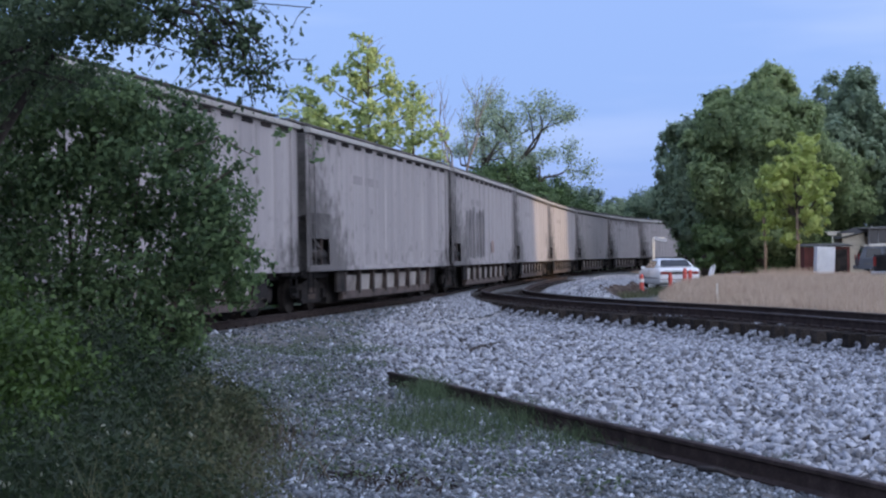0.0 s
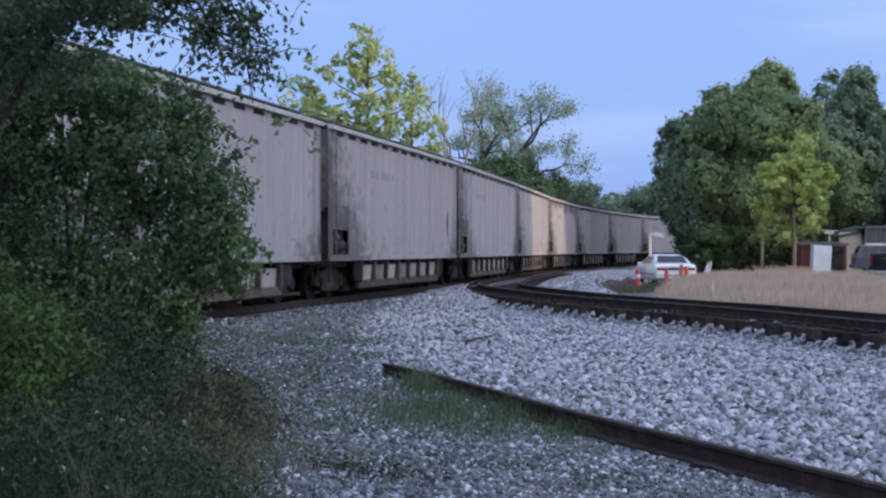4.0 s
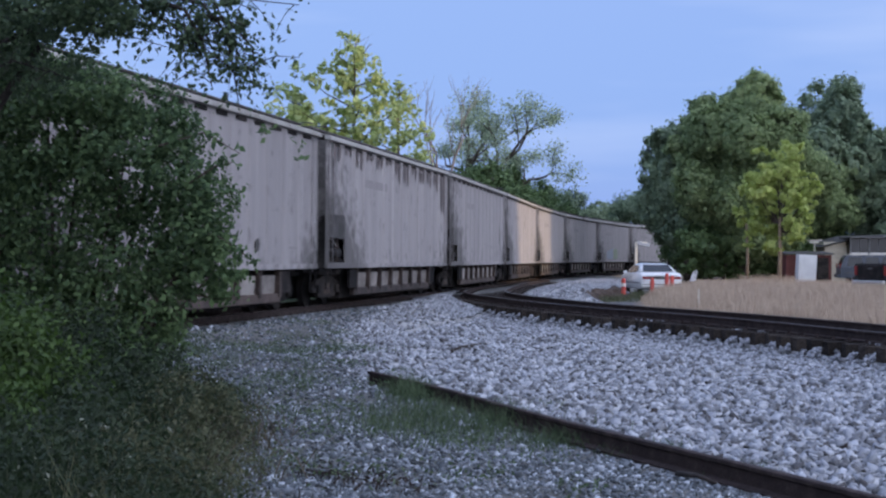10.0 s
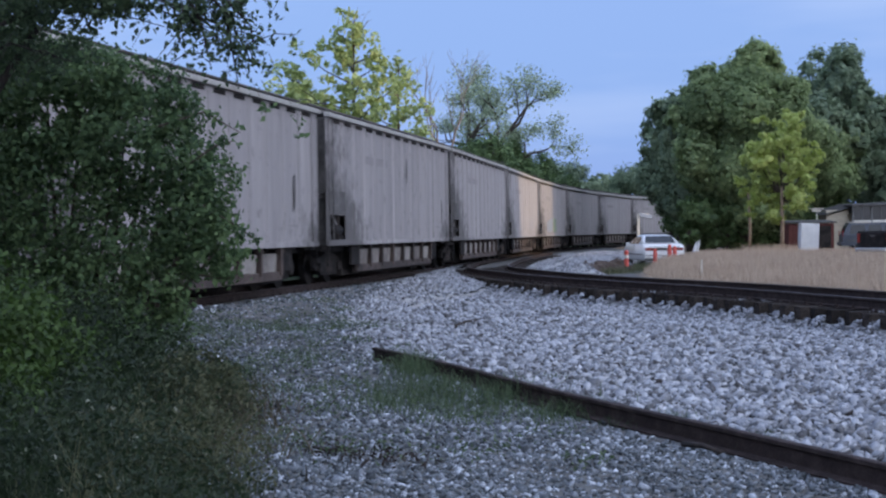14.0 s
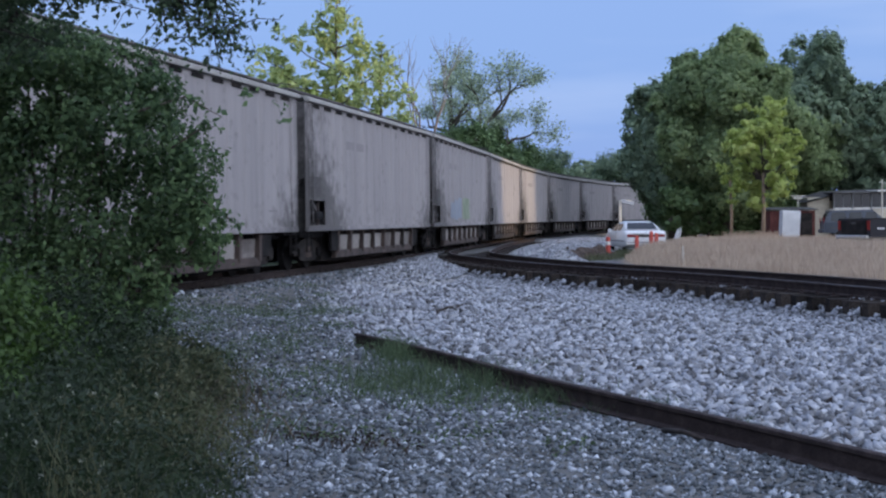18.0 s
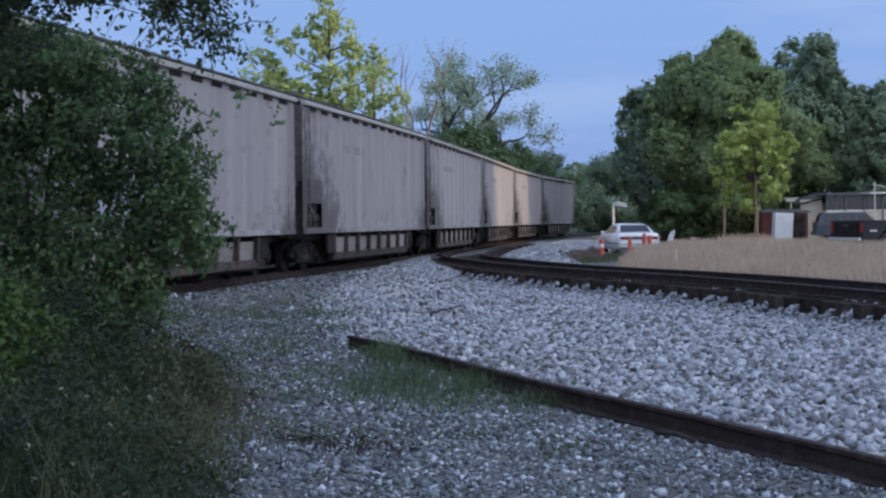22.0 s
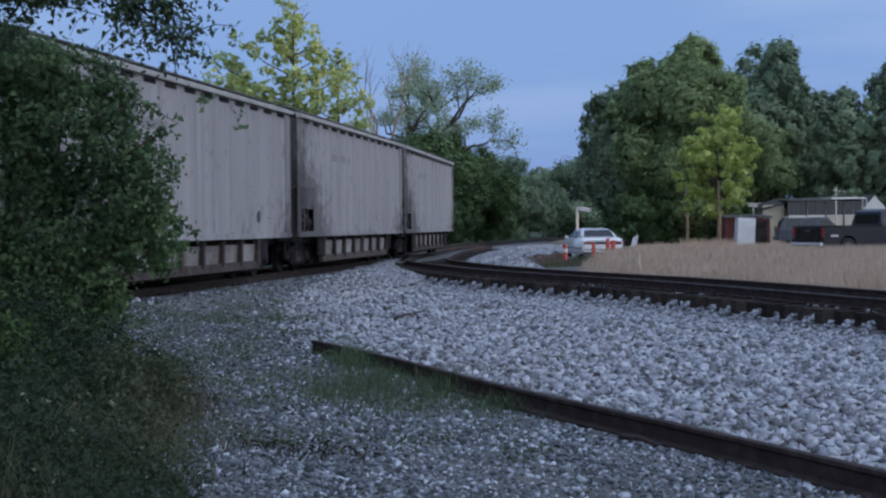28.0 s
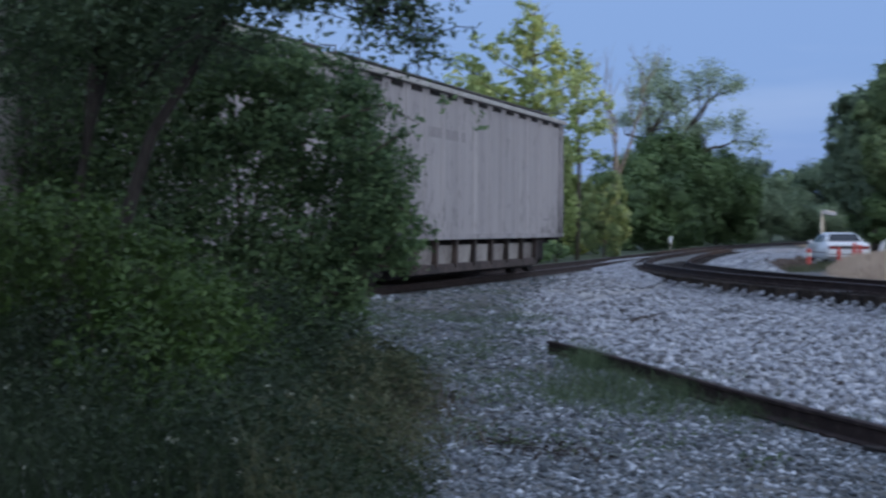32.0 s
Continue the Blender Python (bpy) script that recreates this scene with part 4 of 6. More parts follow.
def limb(p, d, length, radius, depth, r, tubes, tips, spread=0.6, bend=0.15, lift=0.06, shrink=0.68):
    """A branching limb; the ends are gathered in tips."""
    pts, rad = [Vector(p)], [radius]
    d = Vector(d).normalized()
    n = 4
    for k in range(n):
        d = (d + Vector((r.gauss(0, bend), r.gauss(0, bend), r.gauss(0, bend) + lift))).normalized()
        pts.append(pts[-1] + d * length / n)
        rad.append(radius * (1 - 0.42 * (k + 1) / n))
    tubes.append(tube(pts, rad, 7 if radius > 0.05 else 5 if radius > 0.02 else 4, False))
    if depth == 0:
        tips.append(pts[-1])
        tips.append(pts[2])
        return
    for k in range(r.choice((2, 3)) if depth > 1 else 3):
        q = d.orthogonal().normalized()
        q.rotate(Matrix.Rotation(r.uniform(0, 6.28), 3, d))
        limb(pts[-1] if k else pts[3], d + q * spread * r.uniform(.6, 1.3), length * shrink * r.uniform(.8, 1.15), rad[-1] * 0.8,
             depth - 1, r, tubes, tips, spread, bend, lift, shrink)


def grown_tree(name, label, x, y, trunk_h, length, radius, depth, seed, mat, leaf, leaves_per_tip, clump, lean=(0, 0), spread=0.6, lift=0.06, bark=None, shrink=0.68):
    """A tree grown from branching limbs with loose clumps of leaves at their ends."""
    r = random.Random(seed)
    z0 = float(height(x, y)) - 0.1
    t = thing(name, label, "tree", pose(x, y, z0))
    tubes, tips = [], []
    top = Vector((lean[0], lean[1], trunk_h))
    tubes.append(tube([(0, 0, 0), top * 0.5, top], [radius * 1.25, radius, radius * 0.85], 9))
    for k in range(3):
        a = k * 2.1 + r.uniform(-.4, .4)
        limb(top, (math.cos(a) * spread, math.sin(a) * spread, 1), length, radius * 0.65, depth, r, tubes, tips, spread, 0.16, lift, shrink)
    part("trunk", tubes[0], bark or M_BARK, t, smooth=True)
    for piece in tubes[1:]:
        part("limb", piece, bark or M_BARK, t, smooth=True)
    if leaves_per_tip:
        g = np.random.default_rng(seed)
        c = np.array([tuple(p) for p in tips])
        pts = np.repeat(c, leaves_per_tip, 0) + g.normal(size=(len(c) * leaves_per_tip, 3)) * clump * (1, 1, .75)
        part("crown", mesh_of("crown", leaf_cloud(pts, leaf, seed + 1), mat), mat, t)
    return t


def full_tree(name, label, x, y, crown, density, leaf, seed, mat, trunk_r=0.3, count=22, squash=1.0, category="tree", clump=0.2, small=1.0, bare=None, extra=()):
    """A broad tree: crown (cx, cy, cz, rx, ry, rz) about the trunk, filled with uneven lobes."""
    r = random.Random(seed)
    z0 = float(height(x, y)) - 0.1
    t = thing(name, label, category, pose(x, y, z0))
    cx, cy, cz, rx, ry, rz = crown
    lobes, tubes = [], []
    top = Vector((cx * 0.5, cy * 0.5, max(cz - rz * 0.55, 0.3)))
    tubes.append(tube([(0, 0, 0), top * 0.5, top, (cx, cy, cz + rz * .3)], [trunk_r * 1.3, trunk_r, trunk_r * .8, trunk_r * .25], 9))
    for k in range(count):
        a, h = k * 2.399 + r.uniform(-.3, .3), 1 - 2 * (k + 0.5) / count
        w = math.sqrt(max(0, 1 - h * h))
        q = r.uniform(0.42, 0.88)
        p = (cx + math.cos(a) * w * rx * q, cy + math.sin(a) * w * ry * q, cz + h * rz * q)
        sz = r.uniform(0.18, 0.40) * small
        lobes.append((*p, rx * sz, ry * sz, rz * sz * squash))
        tubes.append(tube([top, (top + Vector(p)) / 2 + Vector((0, 0, -0.05 * rz)), p], [trunk_r * .42, trunk_r * .25, trunk_r * .06], 6, False))
    for lobe in extra:
        lobes.append(lobe)
        tubes.append(tube([top, (top + Vector(lobe[:3])) / 2, lobe[:3]], [trunk_r * .42, trunk_r * .25, trunk_r * .06], 6, False))
    part("trunk", tubes[0], M_BARK, t, smooth=True)
    for piece in tubes[1:]:
        part("limb", piece, M_BARK, t, smooth=True)
    pts, way = lobe_points(lobes, density, seed, clump, 0.45, 26 if clump > .18 else 48)
    keep = pts[:, 2] > 0.1
    if bare:
        keep &= (pts[:, 0] < bare[0]) | (pts[:, 2] > bare[1])
    part("crown", mesh_of("crown", leaf_cloud(pts[keep], leaf, seed + 5, out=way[keep]), mat), mat, t)
    return t


# trees beyond the train
def whorled_tree(name, label, x, y, z0, tall, reach, seed, mat, leaf, step=0.42, per=26, clump=0.26, trunk_r=0.16, bare=0.6):
    """A tree with one straight leader and rising boughs that carry separate leafy clumps, with gaps between them."""
    r = random.Random(seed)
    g = np.random.default_rng(seed)
    t = thing(name, label, "tree", pose(x, y, float(height(x, y)) - .1))
    part("trunk", tube([(0, 0, 0), (.1, 0, z0), (-.05, .1, (z0 + tall) / 2), (.05, 0, tall)], [trunk_r * 1.3, trunk_r, trunk_r * .6, .02], 8), M_BARK, t, smooth=True)
    clumps, k, z = [], 0, z0
    while z < tall - .3:
        u = (z - z0) / (tall - z0)
        ln = reach * (1.0 if u < .42 else 1 - .86 * (u - .42) / .58) * r.uniform(.6, 1.15)
        a = k * 2.4 + r.uniform(-.4, .4)
        d = Vector((math.cos(a), math.sin(a), r.uniform(.1, .45) + .4 * u))
        p = Vector((0, 0, z))
        q = p + d * ln
        m = p.lerp(q, .55) + Vector((0, 0, -.08 * ln))
        part("bough", tube([p, m, q], [.045, .028, .01], 5, False), M_BARK, t, smooth=True)
        for c in range(max(3, int(ln * 3.4))):
            v = r.uniform(.25, 1.05)
            e = (p.lerp(m, v / .55) if v < .55 else m.lerp(q, (v - .55) / .45)) + Vector((r.gauss(0, .22), r.gauss(0, .22), r.gauss(.05, .2)))
            clumps.append((e, r.uniform(.5, 1.15)))
        z += step * r.uniform(.7, 1.3)
        k += 1
    for c in range(9):
        p = Vector((r.gauss(0, .35), r.gauss(0, .3), tall - r.uniform(.2, 2.2)))
        q = p + Vector((r.gauss(0, .45), r.gauss(0, .2), bare * r.uniform(.6, 1.3)))
        part("twig", tube([p, (p + q) / 2 + Vector((.05, 0, .1)), q], [.012, .009, .004], 4, False), M_BARK_PALE, t, "bare twig")
    clumps.append((Vector((0, 0, tall)), .6))
    pts = np.concatenate([np.array(tuple(e))[None] + g.normal(size=(int(per * w) + 4, 3)) * clump * w * np.array((1, 1, .8)) for e, w in clumps])
    part("crown", mesh_of("crown", leaf_cloud(pts, leaf, seed + 1, up=.6), mat), mat, t)
    return t


whorled_tree("ash_tree", "tall light green broad-leaved tree with an open crown", -3.75, 70, 4.6, 12.2, 3.1, 4, M_LEAF_LIGHT, .30, .26, 17, .18, .10)
whorled_tree("ash_tree", "light green tree with drooping outer branches", -6.5, 71, 4.8, 9.4, 2.3, 9, M_LEAF_LIGHT, .34, .25, 34, .26, .09, .2)
whorled_tree("ash_tree", "slim light green tree with upright shoots", -1.7, 72, 5.0, 10.2, 1.6, 31, M_LEAF_LIGHT, .26, .45, 24, .24, .09, .5)
full_tree("ash_shrub", "bright yellow-green young growth at the foot of the ash", -4.6, 69.2, (0, 0, 6.5, 1.3, 1.0, 1.7), 620, .26, 32, M_LEAF_YOUNG, .07, 18, category="tree", small=.9)
full_tree("ash_shrub", "light green undergrowth below the ash trees", -2.7, 71.5, (0, 0, 3.0, 1.5, 1.2, 3.0), 620, .26, 33, M_LEAF_LIGHT, .06, 18)
full_tree("ash_shrub", "olive-green undergrowth beside the railway", -0.4, 77, (0, 0, 2.3, 1.7, 1.3, 2.3), 620, .28, 34, M_LEAF_MAPLE, .06, 18)
grown_tree("dead_tree", "slender leafless tree with pale upright twigs", 0.2, 90, 4.5, 3.6, 0.17, 3, 6, M_LEAF_OPEN, 0.2, 0, 0.4, spread=0.38, lift=0.16, bark=M_BARK_PALE)
grown_tree("locust_tree", "large open-crowned tree with dark forked limbs", 3.4, 125, 6.6, 4.4, 0.50, 3, 15, M_LEAF_OPEN, 0.22, 46, 0.46, spread=0.85, lift=0.05)
grown_tree("locust_tree", "open-crowned tree with grey-green foliage paled by painted haze", 6.2, 131, 6.4, 3.4, 0.36, 3, 23, M_LEAF_OPEN, 0.22, 46, 0.46, spread=0.85, lift=0.03)
# unseen thickets added so that the gaps under the wagons look dark
for k_ in range(7):
    y_ = 18 + 8 * k_
    x_ = float(np.interp(y_, TRAIN[:, 1], TRAIN[:, 0])) - 5.2
    full_tree("thicket", "low thicket added beyond the rails to darken gaps under the wagons", x_, y_, (0, 0, .75, 1.6, 4.4, .75), 520, 0.22, 130 + k_, M_LEAF_MID, 0.05, 16, category="shrubs")
for k_, (x_, y_, w_, h_) in enumerate(((1.2, 104, 4.2, 3.6), (4.0, 116, 4.0, 5.0), (6.0, 132, 4.6, 5.6), (9.6, 138, 4.2, 4.8), (13.0, 150, 4.6, 4.2), (-3.2, 88, 3.4, 2.6), (18, 172, 6, 4.4),
                                       (24.5, 182, 7, 4.8), (12, 170, 6.5, 4.6), (33, 190, 7, 5.6), (-7.5, 92, 4.5, 3.2), (-12, 84, 4.5, 3.2), (5, 160, 7, 5))):
    full_tree("thicket", "dense dark green thicket beside the railway", x_, y_, (0, 0, h_ * 0.95, w_, w_ * .8, h_), 760, 0.30, 100 + k_, M_LEAF_HAZY if y_ > 145 else M_LEAF_MID, 0.14, 22, category="shrubs")
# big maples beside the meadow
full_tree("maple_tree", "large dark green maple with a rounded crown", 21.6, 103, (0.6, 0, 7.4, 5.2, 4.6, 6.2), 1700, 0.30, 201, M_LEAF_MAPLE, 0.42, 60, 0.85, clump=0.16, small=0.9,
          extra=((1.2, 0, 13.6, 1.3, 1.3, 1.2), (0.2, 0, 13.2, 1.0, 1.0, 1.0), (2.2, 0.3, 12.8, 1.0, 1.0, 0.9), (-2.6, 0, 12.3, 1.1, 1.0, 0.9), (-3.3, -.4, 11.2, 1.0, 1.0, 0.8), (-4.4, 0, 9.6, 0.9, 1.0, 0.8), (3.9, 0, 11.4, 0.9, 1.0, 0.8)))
full_tree("maple_tree", "dark green maple that overhangs the railway", 18.5, 106, (0, 0, 6.8, 3.9, 3.2, 5.0), 1600, 0.30, 202, M_LEAF_HAZY, 0.3, 48, 0.8, clump=0.16, small=0.9)
full_tree("maple_tree", "tall dark maple behind the houses", 32.0, 118, (0, 0, 9.2, 5.0, 5.0, 6.8), 950, 0.32, 203, M_LEAF_HAZY, 0.4, 44, clump=0.13, small=0.95)
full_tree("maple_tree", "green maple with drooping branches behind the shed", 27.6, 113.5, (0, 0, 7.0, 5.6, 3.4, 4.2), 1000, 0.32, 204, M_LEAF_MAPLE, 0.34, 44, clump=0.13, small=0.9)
full_tree("maple_tree", "dark green maple behind the house", 38.5, 121, (0, 0, 7.6, 5.0, 5, 5.4), 900, 0.34, 205, M_LEAF_HAZY, 0.4, 50, clump=0.14, small=.85)
full_tree("maple_tree", "dark green maple at the end of the yard", 38, 114, (0, 0, 6.2, 4.6, 3.4, 4.6), 900, 0.34, 206, M_LEAF_HAZY, 0.35, 46, clump=0.14, small=.85)
full_tree("maple_tree", "very tall dark maple at the far end of the yard", 45.5, 120, (0, 0, 10.6, 4.6, 4, 6.6), 900, 0.34, 210, M_LEAF_HAZY, 0.4, 44, clump=0.14, small=.85)
full_tree("young_tree", "small light green tree in front of the maples", 21.3, 90, (0.1, 0, 5.6, 2.9, 2.1, 3.8), 1000, 0.28, 207, M_LEAF_YOUNG, 0.12, 44, 0.6, clump=0.14, small=0.82, bare=(1.5, 3.0))
t_ = thing("sapling", "slim sapling with a light brown stem below the maples", "tree", pose(19.2, 89.6, 0))
part("trunk", tube([(0, 0, -.1), (.05, 0, 1.8), (-.05, 0, 3.8)], [.11, .09, .05], 8), M_BARK_WARM, t_, smooth=True)
pts_, way_ = lobe_points([(0, 0, 3.6, .6, .5, .7), (.1, 0, 2.6, .35, .3, .3), (-.4, .2, 4.3, .5, .5, .5)], 800, 208)
part("crown", mesh_of("crown", leaf_cloud(pts_, .26, 209), M_LEAF_YOUNG), M_LEAF_YOUNG, t_)
t_ = thing("sapling", "upright light brown stem beside the shed", "tree", pose(21.05, 89.2, 0))
part("trunk", tube([(0, 0, -.1), (.08, 0, 1.6), (.1, .2, 4.2)], [.15, .12, .08], 8), M_BARK_WARM, t_, smooth=True)
for k_, (x_, y_) in enumerate(((21.5, 113), (26, 115), (37, 116), (31, 115), (42, 111), (20.4, 102.5), (22.6, 103.5), (24.2, 105.5))):
    full_tree("thicket", "dark undergrowth below the maples", x_, y_, (0, 0, 2.2, 3.4 if k_ > 4 else 4.2, 1.6 if k_ > 4 else 3, 2.4), 700, 0.34, 300 + k_, M_LEAF_MID, 0.1, 18, category="shrubs")


# ---- shrubs and weeds close to the camera ----
def near_shrub(name, label, x, y, lobes, density, leaf, seed, mat, stems, clump=0.2, gaps=()):
    t = thing(name, label, "shrub", pose(x, y, 0))
    loc = [(a - x, b - y, c, d, e, f) for a, b, c, d, e, f in lobes]
    r = random.Random(seed)
    for a, b, c, *_ in loc:
        s = Vector((r.uniform(-.25, .25) + a * .35, r.uniform(-.25, .25) + b * .35, 0))
        part("stem", tube([s, s * .5 + Vector((a, b, c)) * .5 + Vector((0, 0, .15)), (a, b, c)], [stems, stems * .7, stems * .2], 6), M_BARK, t, smooth=True)
    pts, way = lobe_points(loc, density, seed, clump, 0.3)
    keep = pts[:, 2] > 0.03
    rough = np.random.default_rng(seed + 9)
    for gx, gz, gr in gaps:
        a, b = pts[:, 0] + x - gx * (pts[:, 1] + y) / 16, (pts[:, 2] - gz) * 1.1
        turn = np.arctan2(b, a)
        edge = gr * (.72 + .3 * np.sin(3 * turn + gx * 9) + .22 * np.sin(7 * turn + gz * 11))
        keep &= (np.hypot(a, b) > edge) | (rough.random(len(pts)) < .07)
    part("foliage", mesh_of("foliage", leaf_cloud(pts[keep], leaf, seed + 3, out=way[keep] * 0.6), mat), mat, t)
    return t


near_shrub("mulberry_bush", "tall dark green broad-leaved bush beside the railway", -4.2, 16.3,
           [(-3.4, 16, 2.55, .85, .8, .7), (-2.75, 15.8, 2.35, .55, .6, .6), (-2.55, 15.7, 1.65, .55, .6, .55), (-2.4, 15.6, 2.0, .4, .45, .5), (-2.3, 15.5, 1.45, .38, .45, .34), (-4.1, 16.2, 2.1, 1.0, .9, 1.0), (-3.3, 15.9, 1.4, .75, .7, .6),
            (-4.8, 16.6, 2.9, 1.2, 1, 1.1), (-5.8, 16.8, 2.4, 1.5, 1.1, 1.5), (-7.0, 17, 2.9, 1.6, 1.2, 1.7), (-5.2, 16, 1.2, 1.2, .9, .9), (-6.6, 16.2, 1.1, 1.2, .9, 1.0), (-3.9, 15.6, .9, .8, .6, .6), (-3.05, 15.5, .8, .55, .5, .55), (-3.4, 15.3, .45, .65, .5, .45),
            (-3.8, 16, 3.3, .7, .7, .45), (-3.3, 16, 3.22, .5, .5, .4), (-2.98, 15.9, 2.98, .55, .5, .42), (-4.25, 16.2, 3.25, .75, .7, .5), (-5.0, 16.3, 3.7, .9, .8, .6), (-6, 16.6, 4.0, 1.2, .9, .9)],
           5600, 0.066, 401, M_LEAF_BUSH, 0.035, 0.15, ((-4.12, 3.0, .19), (-4.3, 2.85, .1), (-3.28, 2.56, .15), (-3.9, 2.4, .08), (-4.25, 2.42, .07), (-3.33, 1.8, .08), (-3.6, 2.1, .06), (-3.0, 2.1, .05), (-3.85, 1.7, .06), (-4.1, 2.0, .05), (-3.1, 2.85, .06)))
near_shrub("elder_bush", "fresh green leafy bush among the weeds", -4.0, 11.2,
           [(-2.75, 9.7, .45, .34, .3, .42), (-2.95, 10.4, .75, .4, .4, .5), (-2.62, 10.7, .55, .3, .3, .4), (-3.15, 11.0, .9, .4, .4, .5), (-2.85, 9.1, .3, .3, .3, .3), (-3.5, 10.2, .6, .45, .4, .55),
            (-3.7, 11.2, 1.15, .55, .45, .45), (-4.3, 11.3, 1.45, .6, .5, .55), (-3.3, 11.0, .95, .35, .35, .35), (-4.9, 11.4, 1.3, .6, .5, .6)],
           6500, 0.055, 402, M_LEAF_SHRUB, 0.02)


def overhanging_tree():
    """The tree at the camera's side whose boughs hang into the view."""
    t = thing("cherry_tree", "dark leafy tree with boughs hanging over the view", "tree", pose(-5.08, 13, -.14))
    r = random.Random(77)
    tubes, tips = [], []
    tubes.append(tube([(0, 0, 0), (.1, .1, 1.6), (.35, .1, 3.0), (.6, .1, 4.6)], [.14, .11, .09, .06], 9))
    tubes.append(tube([(.05, .0, .4), (.5, .3, 1.6), (.85, .2, 2.6), (1.6, 0, 3.6)], [.09, .07, .055, .03], 8))
    boughs = [((1.2, 0, 3.6), (2.5, -.6, 3.75), (3.5, -1.0, 3.35)), ((1.2, 0, 3.7), (2.8, -.8, 3.95), (3.98, -1.0, 3.80)), ((1.4, -.3, 3.8), (2.6, -.9, 3.85), (3.35, -1.0, 3.35)),
              ((1.0, 0, 3.4), (2.0, -.6, 3.75), (2.9, -1.0, 3.45)), ((2.0, -.5, 4.0), (3.0, -1.0, 4.0), (3.6, -1.1, 3.75)), ((.4, 0, 3.3), (.2, -.3, 3.9), (-.9, -.2, 3.5)),
              ((.6, 0, 3.9), (1.1, 0, 4.3), (2.0, -.3, 4.0)), ((.8, 0, 3.0), (1.5, -.5, 3.4), (2.1, -.8, 3.2)), ((2.6, -.9, 3.9), (3.3, -1.0, 3.8), (3.62, -1.05, 3.12)),
              ((3.0, -1.0, 3.85), (3.4, -1.05, 3.55), (3.5, -1.05, 2.98)), ((2.9, -1.0, 3.8), (3.2, -1.05, 3.5), (3.28, -1.05, 3.12)), ((3.2, -1.0, 3.7), (3.6, -1.0, 3.45), (3.62, -1.0, 3.3))]
    clouds, boughs_made, twigs = [], [], []
    g = np.random.default_rng(78)
    for a, b, c in boughs:
        a, b, c = Vector(a), Vector(b), Vector(c)
        boughs_made.append(tube([a, (a + b) / 2 + Vector((0, 0, .1)), b, c], [.024, .015, .009, .004], 6))
        for k in range(12):
            u = r.uniform(.15, 1)
            p = a.lerp(b, u * 1.6) if u < .62 else b.lerp(c, (u - .62) / .38)
            q = p + Vector((r.gauss(0, .17), r.gauss(0, .17), r.gauss(-.10, .12)))
            twigs.append(tube([p, (p + q) / 2 + Vector((0, 0, .04)), q], [.005, .004, .002], 4, False))
            n = r.randint(9, 26)
            u_ = g.random((n, 1))
            clouds.append(np.array(p)[None] * (1 - u_) + np.array(q)[None] * u_ + g.normal(size=(n, 3)) * .07)
    lobes = [(.2, 0, 3.45, .8, .6, .6), (1.0, .2, 4.0, .9, .6, .45), (.7, .2, 3.35, .5, .5, .4), (1.9, -.2, 4.0, .7, .5, .3), (1.55, 0, 3.5, .5, .5, .4), (.9, .1, 3.65, .6, .5, .5), (-.8, 0, 3.2, 1.0, .7, .8), (-.3, .2, 4.1, 1.2, .8, .6), (-2, .3, 3.4, 1.2, .9, 1.2),
             (1.75, -1, 3.85, .5, .5, .36), (2.35, -1, 3.95, .5, .5, .3), (2.2, -1, 3.62, .36, .4, .26), (2.65, -1, 3.72, .32, .4, .22),
             (3.45, -1.05, 3.62, .14, .25, .26)]
    clouds.append(lobe_points(lobes, 5600, 79, .2, .2)[0])
    part("trunk", tubes[0], M_BARK_DARK, t, smooth=True)
    for piece in tubes[1:2] + boughs_made:
        part("bough", piece, M_BARK_DARK, t, smooth=True)
    tagged(part("twig_spray", join(*twigs), M_BARK_DARK, t), kind="stuff")
    part("foliage", mesh_of("foliage", leaf_cloud(np.concatenate(clouds), 0.056, 80), M_LEAF_DARK), M_LEAF_DARK, t)


overhanging_tree()


def sprig(points, seed, leaf=0.085, n=42, thin=1.0, start=0.0):
    """A leafy shoot that stands out from the bush."""
    t = thing("leafy_shoot", "slender leafy shoot reaching out of the bush", "shrub")
    part("stem", tube(points, [.012 * thin, .009 * thin, .004 * thin], 5), M_BARK, t)
    g = np.random.default_rng(seed)
    p = np.array(points, float)
    u = (start + (1 - start) * g.random(n)) * (len(p) - 1)
    i = np.minimum(u.astype(int), len(p) - 2)
    w = (u - i)[:, None]
    part("foliage", mesh_of("foliage", leaf_cloud(p[i] * (1 - w) + p[i + 1] * w + g.normal(size=(n, 3)) * (.05, .05, .035), leaf, seed + 1), M_LEAF_BUSH), M_LEAF_BUSH, t)


sprig([(-1.34, 12.0, 3.10), (-1.16, 12.0, 2.66), (-1.09, 12.0, 2.42)], 909, 0.06, 12, .14, .7)
sprig([(-1.62, 12.0, 3.15), (-1.42, 12.0, 2.75), (-1.36, 12.0, 2.60)], 911, 0.06, 14, .14, .8)
sprig([(-2.9, 15.4, 2.75), (-2.4, 15.4, 2.90), (-2.02, 15.4, 2.68)], 901)
sprig([(-2.6, 15.5, 2.35), (-2.3, 15.5, 2.55), (-2.1, 15.5, 2.6)], 903)
sprig([(-2.3, 15.4, 1.85), (-2.05, 15.4, 1.68), (-1.83, 15.4, 1.53)], 905)
sprig([(-2.5, 15.4, 1.2), (-2.2, 15.4, 1.15), (-1.95, 15.4, 1.2)], 907)


